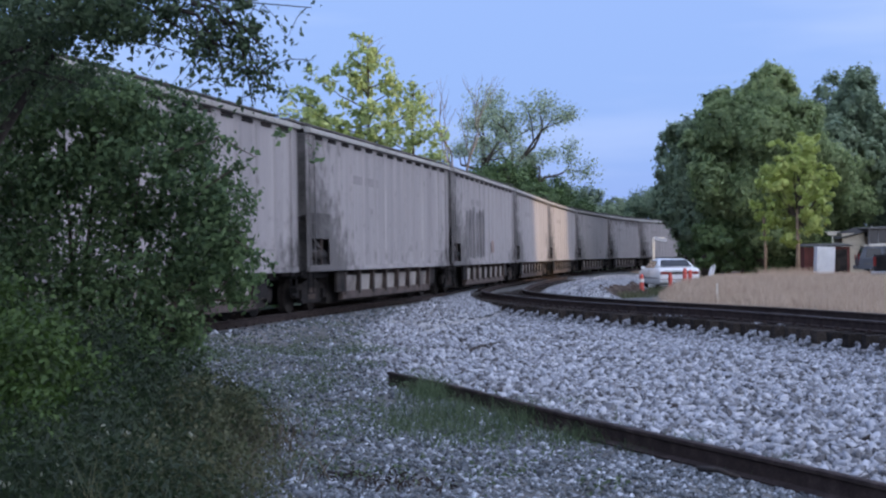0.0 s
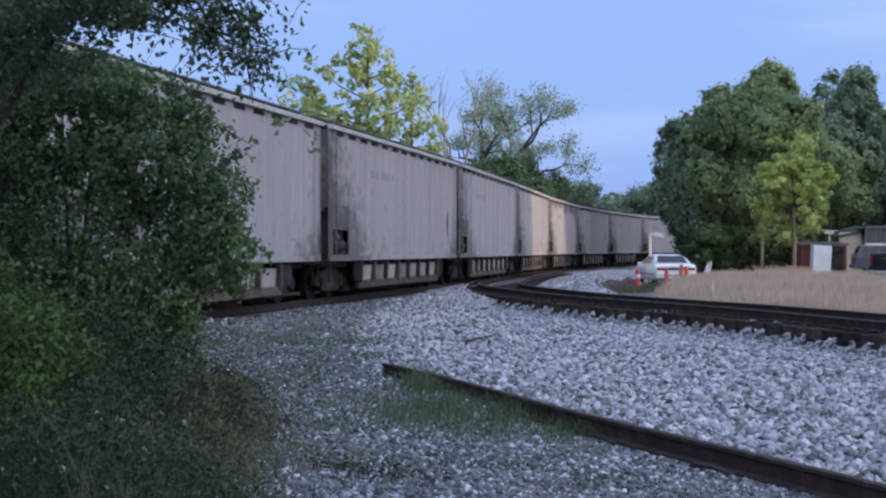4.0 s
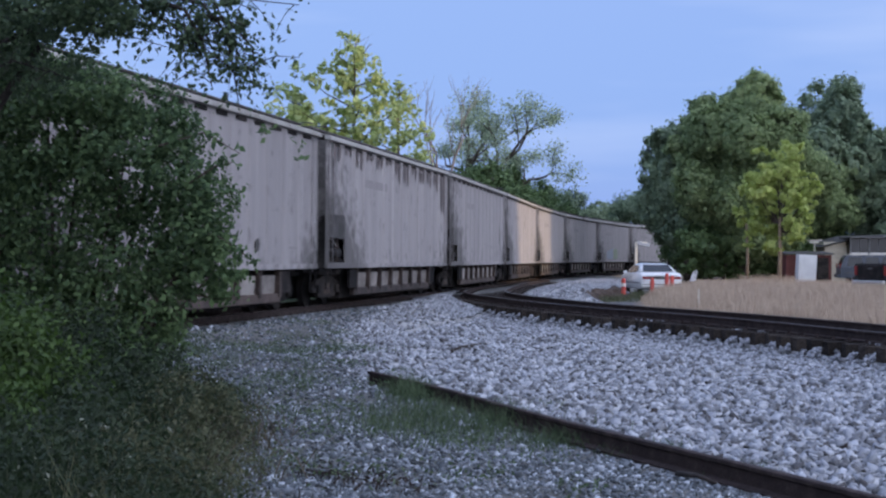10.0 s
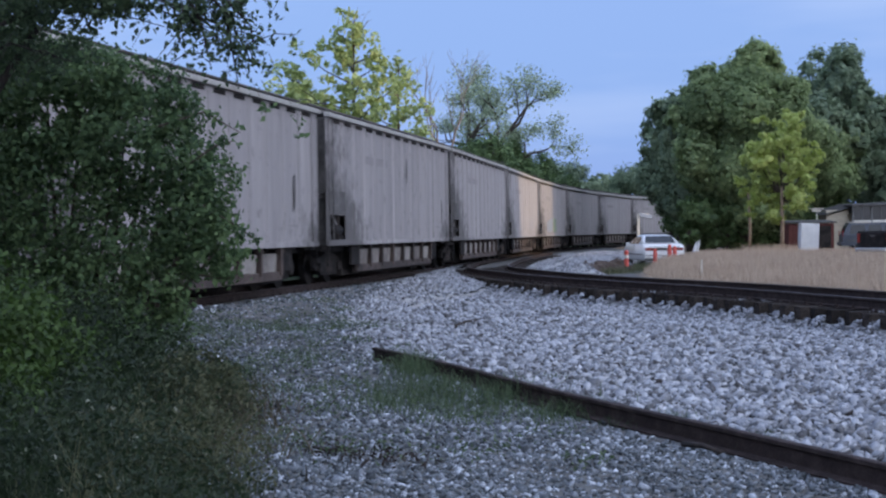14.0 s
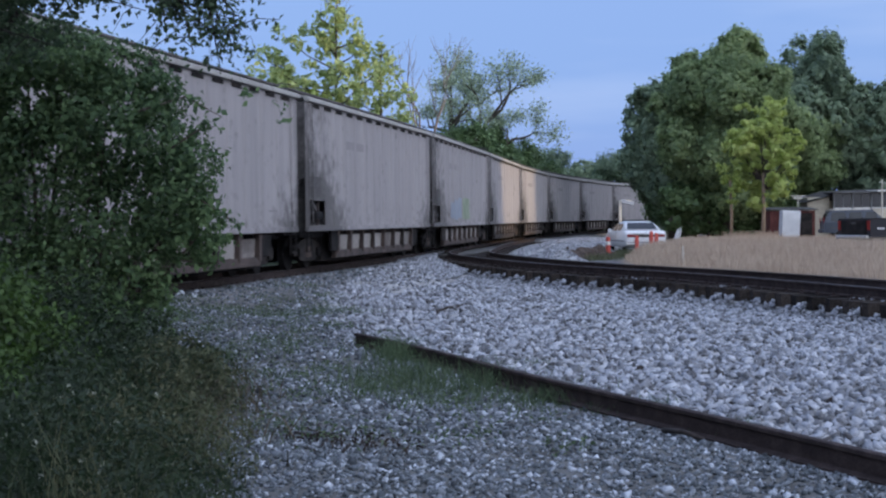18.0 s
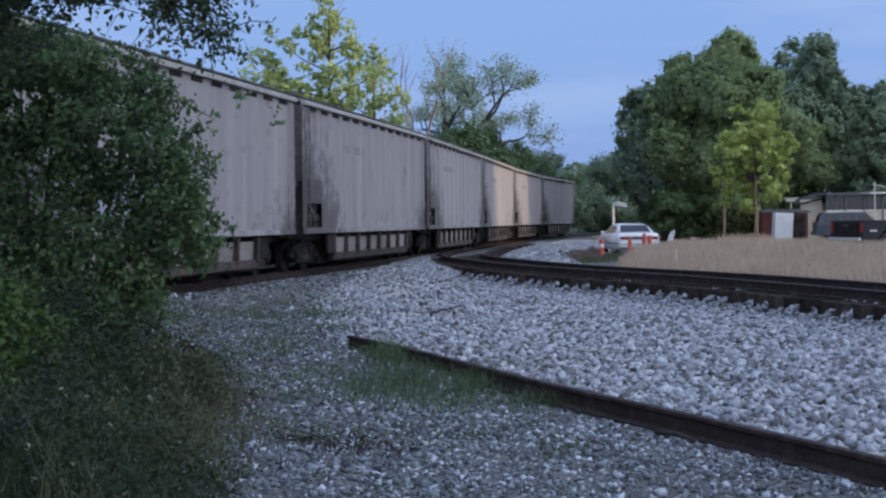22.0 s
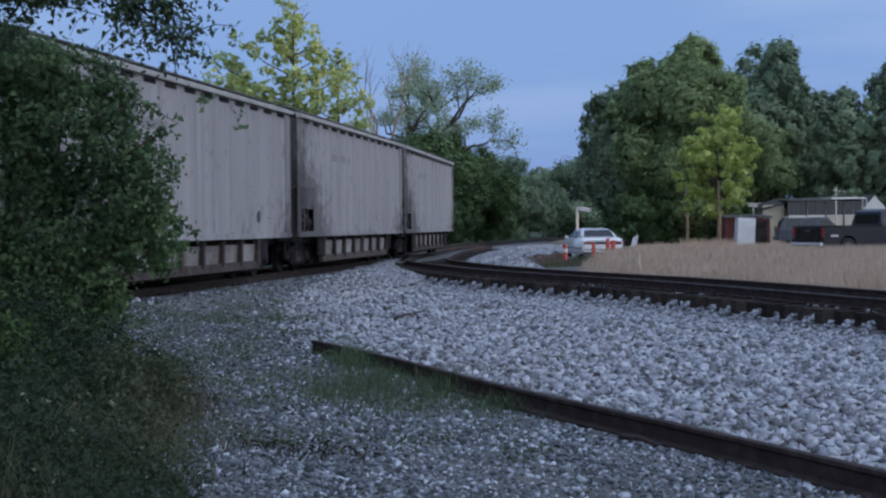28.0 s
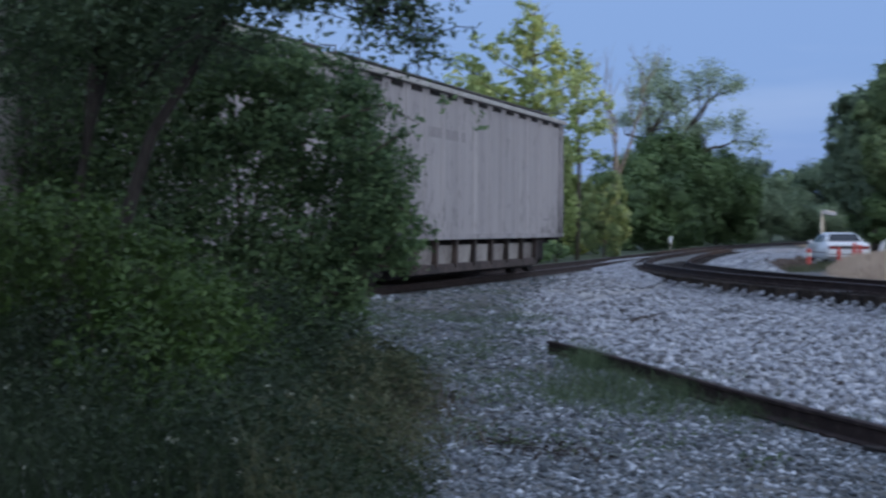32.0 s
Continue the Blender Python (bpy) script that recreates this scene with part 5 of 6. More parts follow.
def blades(x, y, h, width, seed, lean=0.35, base=None):
    """Grass blades, each a bent strip of two faces."""
    g = np.random.default_rng(seed)
    n = len(x)
    a = g.uniform(0, 2 * math.pi, n)
    side = np.c_[np.cos(a), np.sin(a), np.zeros(n)] * (width * g.uniform(.6, 1.4, n))[:, None]
    b = g.uniform(0, 2 * math.pi, n)
    dr = np.c_[np.cos(b), np.sin(b), np.zeros(n)] * (h * lean * g.uniform(0.1, 1, n))[:, None]
    root = np.c_[x, y, (height(x, y) if base is None else base) - 0.02]
    mid = root + dr * .35 + np.c_[np.zeros((n, 2)), h * .55]
    tip = root + dr + np.c_[np.zeros((n, 2)), h * .97]
    v = np.stack([root - side, root + side, mid + side * .8, mid - side * .8, tip + side * .12, tip - side * .12], 1)
    f = np.array([[0, 1, 2, 3], [3, 2, 4, 5]])[None] + 6 * np.arange(n)[:, None, None]
    return v.reshape(-1, 3), f.reshape(-1, 4)


def weeds():
    g = np.random.default_rng(501)
    n = 12500
    y = g.uniform(6.4, 15.5, n)
    x = g.uniform(-6.5, -1.0, n)
    edge = -1.0 - (y - 9) * 0.15 + 0.2 * np.sin(y * 3.1)
    ok = (x < edge - np.abs(g.normal(0, .24, n))) & (x > -0.42 * y - .6)
    x, y = x[ok], y[ok]
    rise = np.clip((edge[ok] - x) / 0.9, 0.25, 1)
    h = g.uniform(.35, .95, len(x)) * rise * np.where(y > 12.5, .7, 1)
    tagged(new("weeds", mesh_of("weeds", blades(x[x > -1.9], y[x > -1.9], (h * g.uniform(.5, 1.05, len(x)))[x > -1.9], 0.0045, 502, .75), M_WEED)), "tangled green and brown weeds beside the gravel", "weeds", kind="stuff")
    # blades further left get the darker colour, shade painted in
    tagged(new("dark_weeds", mesh_of("dark_weeds", blades(x[x <= -1.9], y[x <= -1.9], h[x <= -1.9] * .85, 0.005, 505, .75), M_WEED_SHADED)), "dense weeds with the shade under the bushes in their colour", "weeds", kind="stuff")
    nb = 800
    xb, yb = g.normal(-1.85, .28, nb), g.uniform(9.2, 13.5, nb)
    tagged(new("brown_stalks", mesh_of("brown_stalks", blades(xb, yb, g.uniform(.12, .42, nb), 0.005, 506, 1.4), M_BROWN)), "dry brown stalks among the green weeds", "weeds", kind="stuff")
    # broad weed leaves and seed heads
    pick = (g.random(len(x)) < .45) & ((x > -2.3) | (g.random(len(x)) < .35))
    pts = np.c_[x[pick], y[pick], h[pick] * g.uniform(.3, 1.0, pick.sum()) + height(x[pick], y[pick])]
    heads = pts[g.random(len(pts)) < .10] + (0, 0, .04)
    tagged(new("seed_heads", mesh_of("seed_heads", leaf_cloud(np.repeat(heads, 4, 0) + g.normal(size=(4 * len(heads), 3)) * .016, .03, 504, width=.6), M_SEED)), "small pale seed heads among the weeds", "weeds", kind="stuff")
    pts = np.repeat(pts, 22, 0) + g.normal(size=(22 * len(pts), 3)) * .085
    pts = pts[pts[:, 2] > height(pts[:, 0], pts[:, 1])]
    # leaves to the left or very near take the shade-darkened colour
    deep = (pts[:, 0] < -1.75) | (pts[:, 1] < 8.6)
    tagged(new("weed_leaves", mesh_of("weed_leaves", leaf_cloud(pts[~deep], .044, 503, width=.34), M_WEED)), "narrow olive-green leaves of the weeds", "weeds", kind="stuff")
    tagged(new("dark_weed_leaves", mesh_of("dark_weed_leaves", leaf_cloud(pts[deep], .044, 507, width=.34), M_WEED_SHADED)), "narrow weed leaves with the shade under the bushes in their colour", "weeds", kind="stuff")


weeds()
# the left clumps use the weed colour that holds painted shade
for k_, (x_, y_, z_, w_) in enumerate(((-2.05, 9.2, .30, .30), (-1.7, 9.9, .28, .26), (-2.35, 10.1, .42, .34), (-1.95, 10.8, .38, .3), (-1.75, 11.9, .3, .3), (-2.4, 11.4, .5, .36), (-2.1, 12.6, .34, .34),
                                       (-2.8, 12.2, .6, .42), (-1.6, 8.9, .2, .24), (-2.5, 13.6, .4, .4), (-3.3, 13.0, .6, .5), (-2.3, 8.6, .3, .3), (-3.6, 12.2, .7, .5), (-4.2, 10.6, .6, .5), (-4.4, 12.4, .7, .6))):
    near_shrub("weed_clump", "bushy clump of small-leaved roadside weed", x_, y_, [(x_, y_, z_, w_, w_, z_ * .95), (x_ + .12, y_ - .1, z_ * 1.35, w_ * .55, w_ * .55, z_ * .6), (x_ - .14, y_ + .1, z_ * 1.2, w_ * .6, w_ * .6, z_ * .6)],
               4600, 0.042, 450 + 7 * k_, M_WEED_SHADED if x_ < -2.2 else M_WEED, 0.006, 0.26)


def meadow():
    g = np.random.default_rng(511)
    n = 260000
    y = 24 + 54 * g.random(n) ** 0.85
    x = g.uniform(6, 36, n)
    ok = (x > field_edge(y) + np.abs(g.normal(0, .25, n))) & (x < .36 * y + 4)
    x, y = x[ok], y[ok]
    h = g.uniform(.35, .72, len(x)) * np.clip((x - field_edge(y)) / 1.2 + .35, 0, 1) * np.interp(y, [24, 45, 60, 90], [.75, .8, 1.0, .85])
    tagged(new("meadow_grass", mesh_of("meadow_grass", blades(x, y, h, 0.008, 512, .5), M_DRY)), "tall dry tan meadow grass inside the curve", "grass", kind="stuff")


meadow()


def tufts():
    """Thin green grass by the old rail and between the stones."""
    g = np.random.default_rng(521)
    spots = [(-0.25, 16.6, .22, .5, 300, .32), (-.1, 14.9, .5, .8, 420, .26), (.5, 14.1, .45, .6, 380, .26), (.3, 13.2, .8, .8, 420, .18), (1.1, 13.0, .3, .4, 260, .2), (-.35, 14.3, .5, .7, 320, .18), (1.75, 12.2, .3, .3, 180, .14),
             (-2.6, 24.5, .9, .7, 380, .16), (-1.6, 25.5, .8, .6, 320, .14), (-3.6, 22.8, .7, .7, 320, .16), (-.9, 24.8, .4, .4, 160, .12), (-.35, 20.2, .2, .2, 90, .12), (1.3, 16.1, .15, .15, 60, .12), (-1.4, 15.2, .5, .8, 200, .1),
             (-1.9, 19.3, .5, .8, 220, .14), (-2.4, 17.4, .4, .6, 220, .18), (-1.2, 11.4, .4, .5, 160, .12), (2.3, 10.9, .25, .25, 120, .14)]
    for cx, cy, sx, sy, n, h in spots:
        n = int(n * 1.6)
        x, y = g.normal(cx, sx * .62, n), g.normal(cy, sy * .62, n)
        hh = h * g.uniform(.3, 1.05, n)
        tagged(new("grass_tuft", mesh_of("grass_tuft", blades(x, y, hh, 0.0035, int(n + cy * 10), 1.0), M_TUFT)), "thin wispy green grass growing through the gravel", "grass", group="tufts in the gravel", kind="stuff")


tufts()


def sparse_weeds():
    """Small plants and brown litter scattered over the grey gravel."""
    g = np.random.default_rng(541)
    n = 150
    cx, cy = g.uniform(-5.2, 1.0, n), g.uniform(9.5, 33, n)
    ok = (cx < np.where(cy < 18.5, (18.57 - cy) * .36 - .9, white_edge(cy) + .3)) & (gap_to(TRAIN, cx, cy) > 1.8)
    cx, cy = cx[ok], cy[ok]
    pts = []
    for x, y in zip(cx, cy):
        k, w = g.integers(20, 90), g.uniform(.06, .3)
        q = np.c_[g.normal(x, w, k), g.normal(y, w * 1.6, k)]
        pts.append(np.c_[q, height(q[:, 0], q[:, 1]) + g.uniform(.02, .12, k)])
    tagged(new("small_weeds", mesh_of("small_weeds", leaf_cloud(np.concatenate(pts), .04, 542, width=.45), M_TUFT)), "small green weeds scattered over the grey gravel", "weeds", kind="stuff")


sparse_weeds()


def litter():
    """Dark brown twigs and dead leaves in a strip over the gravel."""
    g = np.random.default_rng(551)
    n = 230
    u = g.random(n)
    x, y = -1.0 + 0.85 * u + g.normal(0, .16, n), 11.0 - 1.0 * u + g.normal(0, .24, n)
    pts = np.c_[x, y, height(x, y) + g.uniform(.02, .05, n)]
    tagged(new("leaf_litter", mesh_of("leaf_litter", leaf_cloud(pts, .05, 552, width=.35), M_STICK)), "dark brown twigs and dead leaves strewn over the gravel", "litter", kind="stuff")


litter()


# ---- vehicles ----
def wheels(t, spots, r, w, hub=None):
    hub = hub or M_CHROME
    tyre = mesh_of("tyre", tube([(0, -w / 2, 0), (0, -w / 2 + .03, 0), (0, w / 2 - .03, 0), (0, w / 2, 0)], [r * .93, r, r, r * .93], 22), M_RUBBER)
    rim = mesh_of("rim", tube([(0, -w / 2 - .01, 0), (0, w / 2 + .01, 0)], [r * .58, r * .58], 16), hub)
    for x, y in spots:
        ob = part("wheel", tyre, M_RUBBER, t, at=pose(x, y, r))
        part("rim", rim, hub, ob)


def shell(outline, half, tumble=0.0, z_low=0.0, z_high=1.0, mat=None):
    """A body side outline (x, z) given width; the upper part leans in by tumble."""
    n = len(outline)
    def w(z):
        return half - tumble * min(1, max(0, (z - z_low) / (z_high - z_low)))
    v = [(x, -w(z), z) for x, z in outline] + [(x, w(z), z) for x, z in outline]
    return v, [tuple(range(n)), tuple(range(2 * n - 1, n - 1, -1))] + [(i, (i + 1) % n, n + (i + 1) % n, n + i) for i in range(n)]


def rounded(outline, half, edge, tumble=0.0, z_low=0.0, z_high=1.0):
    """Like shell, with the sides rounded off towards the outline's edge."""
    cx, cz = sum(x for x, z in outline) / len(outline), sum(z for x, z in outline) / len(outline)
    rings = []
    for y, grow in ((-1, -edge), (-.94, -edge * .3), (-.8, 0), (.8, 0), (.94, -edge * .3), (1, -edge)):
        ring = []
        for x, z in outline:
            d = math.hypot(x - cx, z - cz)
            k = 1 + grow / d
            lean = tumble * min(1, max(0, (z - z_low) / (z_high - z_low)))
            ring.append((cx + (x - cx) * k, y * (half - lean), cz + (z - cz) * k))
        rings.append(ring)
    n, m = len(outline), len(rings)
    v = [p for ring in rings for p in ring]
    f = [tuple(range(n)), tuple(range(m * n - 1, (m - 1) * n - 1, -1))]
    f += [(a * n + i, a * n + (i + 1) % n, (a + 1) * n + (i + 1) % n, (a + 1) * n + i) for a in range(m - 1) for i in range(n)]
    return v, f


def sedan():
    t = thing("sedan", "white four-door saloon car parked beside the railway", "car", pose(10.12, 68.3, float(height(10.12, 68.3)) - .02, 0, 0, 93))
    low = [(-2.50, .34), (-2.60, .44), (-2.62, .66), (-2.58, .84), (-2.46, .97), (-2.2, 1.02), (-1.45, 1.03), (1.1, .99), (1.9, .92), (2.35, .80), (2.52, .62), (2.52, .38), (2.3, .26), (-2.3, .26)]
    part("body", rounded(low, .92, .10), M_WHITE_CAR, t, smooth=True)
    cab = [(-1.92, 1.0), (-1.55, 1.22), (-1.22, 1.37), (-.9, 1.42), (-.35, 1.45), (.2, 1.43), (.5, 1.36), (.85, 1.2), (1.3, .98)]
    part("roof", rounded(cab, .86, .12, .24, 1.0, 1.45), M_WHITE_CAR, t, smooth=True)
    part("rear_window", ([(-1.84, -.70, 1.06), (-1.84, .70, 1.06), (-1.27, -.58, 1.365), (-1.27, .58, 1.365), (-1.80, -.70, 1.06), (-1.80, .70, 1.06), (-1.23, -.58, 1.365), (-1.23, .58, 1.365)],
                         [(0, 1, 3, 2), (4, 6, 7, 5), (0, 2, 6, 4), (1, 5, 7, 3), (0, 4, 5, 1), (2, 3, 7, 6)]), M_GLASS, t, at=pose(-.03, 0, .012))
    part("tail_panel", box(-2.615, 0, .79, .04, 1.72, .13, .012), M_STAIN, t, "dark strip between the tail lamps")
    part("boot_seam", box(-2.57, 0, .90, .03, 1.4, .012), M_STAIN, t)
    for s in (-1, 1):
        for x0, x1, x2, x3 in ((-1.2, -.28, -.28, -.95), (-.2, .95, .45, -.2)):
            q = [(x0, s * .868, 1.0), (x1, s * .868, 1.0), (x2, s * .70, 1.33), (x3, s * .70, 1.33)]
            part("side_window", (q + [(a, b - s * .02, c) for a, b, c in q], [(0, 1, 2, 3), (7, 6, 5, 4), (0, 4, 5, 1), (1, 5, 6, 2), (2, 6, 7, 3), (3, 7, 4, 0)]), M_GLASS, t)
        part("tail_light", box(-2.62, s * .70, .79, .05, .32, .11, .01), M_REDLIGHT, t)
        part("door_seam", box(-.24, s * .922, .72, .014, .012, .5), M_STAIN, t)
        part("door_handle", box(-.45, s * .93, .88, .16, .02, .04, .006), M_WHITE_CAR, t)
        part("side_trim", box(0, s * .925, .55, 4.6, .02, .05), M_STAIN, t)
        part("mirror", box(.85, s * 1.0, 1.02, .12, .18, .12, .02), M_WHITE_CAR, t)
    part("bumper", box(-2.60, 0, .46, .14, 1.80, .16, .03), M_WHITE_CAR, t)
    part("bumper_strip", box(-2.675, 0, .50, .02, 1.76, .04), M_STAIN, t)
    part("number_plate", box(-2.64, 0, .64, .03, .32, .15), M_WHITE, t)
    wheels(t, [(-1.5, -.80), (-1.5, .80), (1.45, -.80), (1.45, .80)], .32, .2)


def pickup():
    """A lifted pickup, nose to +x."""
    t = thing("pickup_truck", "dark slate lifted four-wheel-drive pickup truck parked in the yard", "truck", pose(22.6, 67.3, .02, 0, 0, 25))
    arch = [(a * .56 * math.cos(w), .62 + .58 * math.sin(w)) for a, w in ((1, 3.14 * k / 8) for k in range(9))]
    rear = [(-1.75 - p, q) for p, q in arch]
    front = [(2.75 - p, q) for p, q in arch]
    side = [(-3.18, .80), *rear, *front, (3.98, .80), (4.08, 1.0), (4.02, 1.42), (2.65, 1.56), (.4, 1.58), (-3.18, 1.60)]
    part("body", shell(side, 1.04), M_BLACK_CAR, t)
    part("bed_floor", box(-1.45, 0, 1.605, 3.2, 1.75, .02), M_GRIME_SHADE, t)
    cab = [(.3, 1.57), (.42, 2.28), (.9, 2.40), (1.95, 2.36), (2.85, 1.56)]
    part("cab", shell(cab, 1.0, .2, 1.57, 2.4), M_BLACK_CAR, t)
    for s in (-1, 1):
        part("bed_rail", box(-1.4, s * 1.0, 1.62, 3.5, .10, .05, .015), M_GRIME_SHADE, t)
        for x0, x1, x2, x3 in ((.5, 1.25, 1.25, .55), (1.32, 2.45, 1.95, 1.32)):
            q = [(x0, s * 1.0, 1.64), (x1, s * 1.0, 1.64), (x2, s * .83, 2.22), (x3, s * .83, 2.22)]
            part("side_window", (q + [(a, b - s * .02, c) for a, b, c in q], [(0, 1, 2, 3), (7, 6, 5, 4), (0, 4, 5, 1), (1, 5, 6, 2), (2, 6, 7, 3), (3, 7, 4, 0)]), M_GLASS, t)
        part("tail_light", box(-3.19, s * .95, 1.32, .07, .17, .42, .02), M_REDLIGHT, t, "red tail lamp")
        for k in range(3):
            part("decal", box(-2.72 + .15 * k, s * 1.045, 1.18, .11, .008, .09), M_WHITE, t, "small white bar on the bed side")
        part("mirror", box(2.05, s * 1.2, 1.72, .12, .24, .26, .03), M_BLACK_CAR, t)
        part("door_handle", box(.95, s * 1.05, 1.42, .2, .03, .05, .01), M_CHROME, t)
    part("rear_window", box(.33, 0, 1.93, .06, 1.5, .42), M_GLASS, t)
    part("bumper", box(-3.3, 0, .80, .18, 2.0, .16, .03), M_CHROME, t, "bright steel bumper")
    part("tailgate", box(-3.2, 0, 1.25, .06, 1.66, .64, .02), M_GRIME_SHADE, t, "black tailgate")
    part("tailgate_handle", box(-3.235, 0, 1.42, .02, .3, .08, .01), M_STAIN, t)
    for ob in t.children:
        ob.matrix_basis = pose(0, 0, -.22)
    wheels(t, [(-1.75, -.92), (-1.75, .92), (2.75, -.92), (2.75, .92)], .43, .28, M_STAIN)


def suv():
    t = thing("suv", "dark slate-blue station wagon parked beside the house", "car", pose(28.4, 92.5, .02, 0, 0, 352))
    low = [(-2.7, .45), (-2.72, 1.1), (1.1, 1.12), (2.5, 1.05), (2.65, .6), (2.4, .4)]
    part("body", shell(low, .98), M_BLUE_CAR, t)
    cab = [(-2.7, 1.08), (-2.35, 1.86), (.3, 1.90), (1.2, 1.10)]
    part("roof", shell(cab, .94, .2, 1.1, 1.9), M_BLUE_CAR, t)
    for s in (-1, 1):
        for x0, x1 in ((-2.3, -1.3), (-1.2, -.3), (-.2, .6)):
            q = [(x0, s * .945, 1.2), (x1, s * .945, 1.2), (x1 - .1, s * .79, 1.76), (x0 + .1, s * .79, 1.76)]
            part("side_window", (q + [(a, b - s * .02, c) for a, b, c in q], [(0, 1, 2, 3), (7, 6, 5, 4), (0, 4, 5, 1), (1, 5, 6, 2), (2, 6, 7, 3), (3, 7, 4, 0)]), M_GLASS, t)
        part("roof_rail", box(-1, s * .7, 1.93, 2.4, .05, .05), M_TRIM, t, "pale roof rail")
        part("tail_light", box(-2.72, s * .85, 1.22, .06, .14, .36, .02), M_REDLIGHT, t)
        part("mirror", box(.95, s * 1.08, 1.2, .12, .2, .16, .03), M_BLUE_CAR, t)
        part("side_trim", box(-.1, s * .985, .78, 4.6, .02, .06), M_STAIN, t)
    part("rear_window", ([(-2.62, y, 1.25) for y in (-.78, .78)] + [(-2.43, y, 1.72) for y in (-.7, .7)] + [(-2.65, y, 1.25) for y in (-.78, .78)] + [(-2.46, y, 1.72) for y in (-.7, .7)],
                         [(0, 1, 3, 2), (4, 6, 7, 5), (0, 2, 6, 4), (1, 5, 7, 3), (0, 4, 5, 1), (2, 3, 7, 6)]), M_GLASS, t)
    part("bumper", box(-2.78, 0, .58, .16, 1.9, .22, .04), M_BLUE_CAR, t)
    wheels(t, [(-1.6, -.86), (-1.6, .86), (1.7, -.86), (1.7, .86)], .37, .24)


sedan()
pickup()
suv()


# ---- yard: shed, white sheet, house, fence ----
def shed():
    t = thing("shed", "small weathered red board shed with a low roof", "shed", pose(24.9, 98, -.06))
    r = random.Random(9)
    for k in range(16):
        w = 3.0 / 16
        part("board", box(-1.5 + w * (k + .5), -1.0 + r.uniform(-.008, .008), 1.0, w - .012, .03, 1.95), M_RED_WOOD, t)
    part("side_wall", box(-1.48, 0, 1.0, .04, 2, 1.95), M_RED_WOOD, t)
    part("side_wall", box(1.48, 0, 1.0, .04, 2, 1.95), M_RED_WOOD, t)
    part("back_wall", box(0, 1, 1.0, 2.9, .04, 1.95), M_RED_WOOD, t)
    part("roof", ([(-1.65, -1.2, 2.0), (1.65, -1.2, 2.0), (1.65, 1.2, 2.15), (-1.65, 1.2, 2.15), (-1.65, -1.2, 2.07), (1.65, -1.2, 2.07), (1.65, 1.2, 2.22), (-1.65, 1.2, 2.22)],
                  [(3, 2, 1, 0), (4, 5, 6, 7), (0, 1, 5, 4), (1, 2, 6, 5), (2, 3, 7, 6), (3, 0, 4, 7)]), M_SHINGLE, t)
    # black sheet over the boards paints the shaded inside
    part("doorway", box(.9, -1.025, .95, .8, .02, 1.7), M_GRIME_SHADE, t, "black sheet for the dark inside of the shed")
    b = thing("refrigerator", "white enamelled refrigerator standing outside the shed", "refrigerator", pose(24.3, 95.6, 0, 0, 3.0, 4))
    part("cabinet", box(0, .05, .97, 1.22, .6, 1.9, .03), M_WHITE, b)
    part("door", box(0, -.27, .97, 1.2, .05, 1.86, .02), M_WHITE, b)
    part("handle", box(-.5, -.31, 1.2, .03, .04, .5, .008), M_TRIM, b)
    p = thing("yard_lamp", "cream lamp on a post above the shed roof", "lamp", pose(25.9, 99.4, 0))
    part("post", tube([(0, 0, 0), (0, 0, 2.7)], [.05, .04], 8), M_POST, p)
    part("lamp_head", join(box(0, 0, 2.92, .95, .35, .07, .02), box(-.05, 0, 2.78, .6, .25, .16, .03)), M_POST, p)


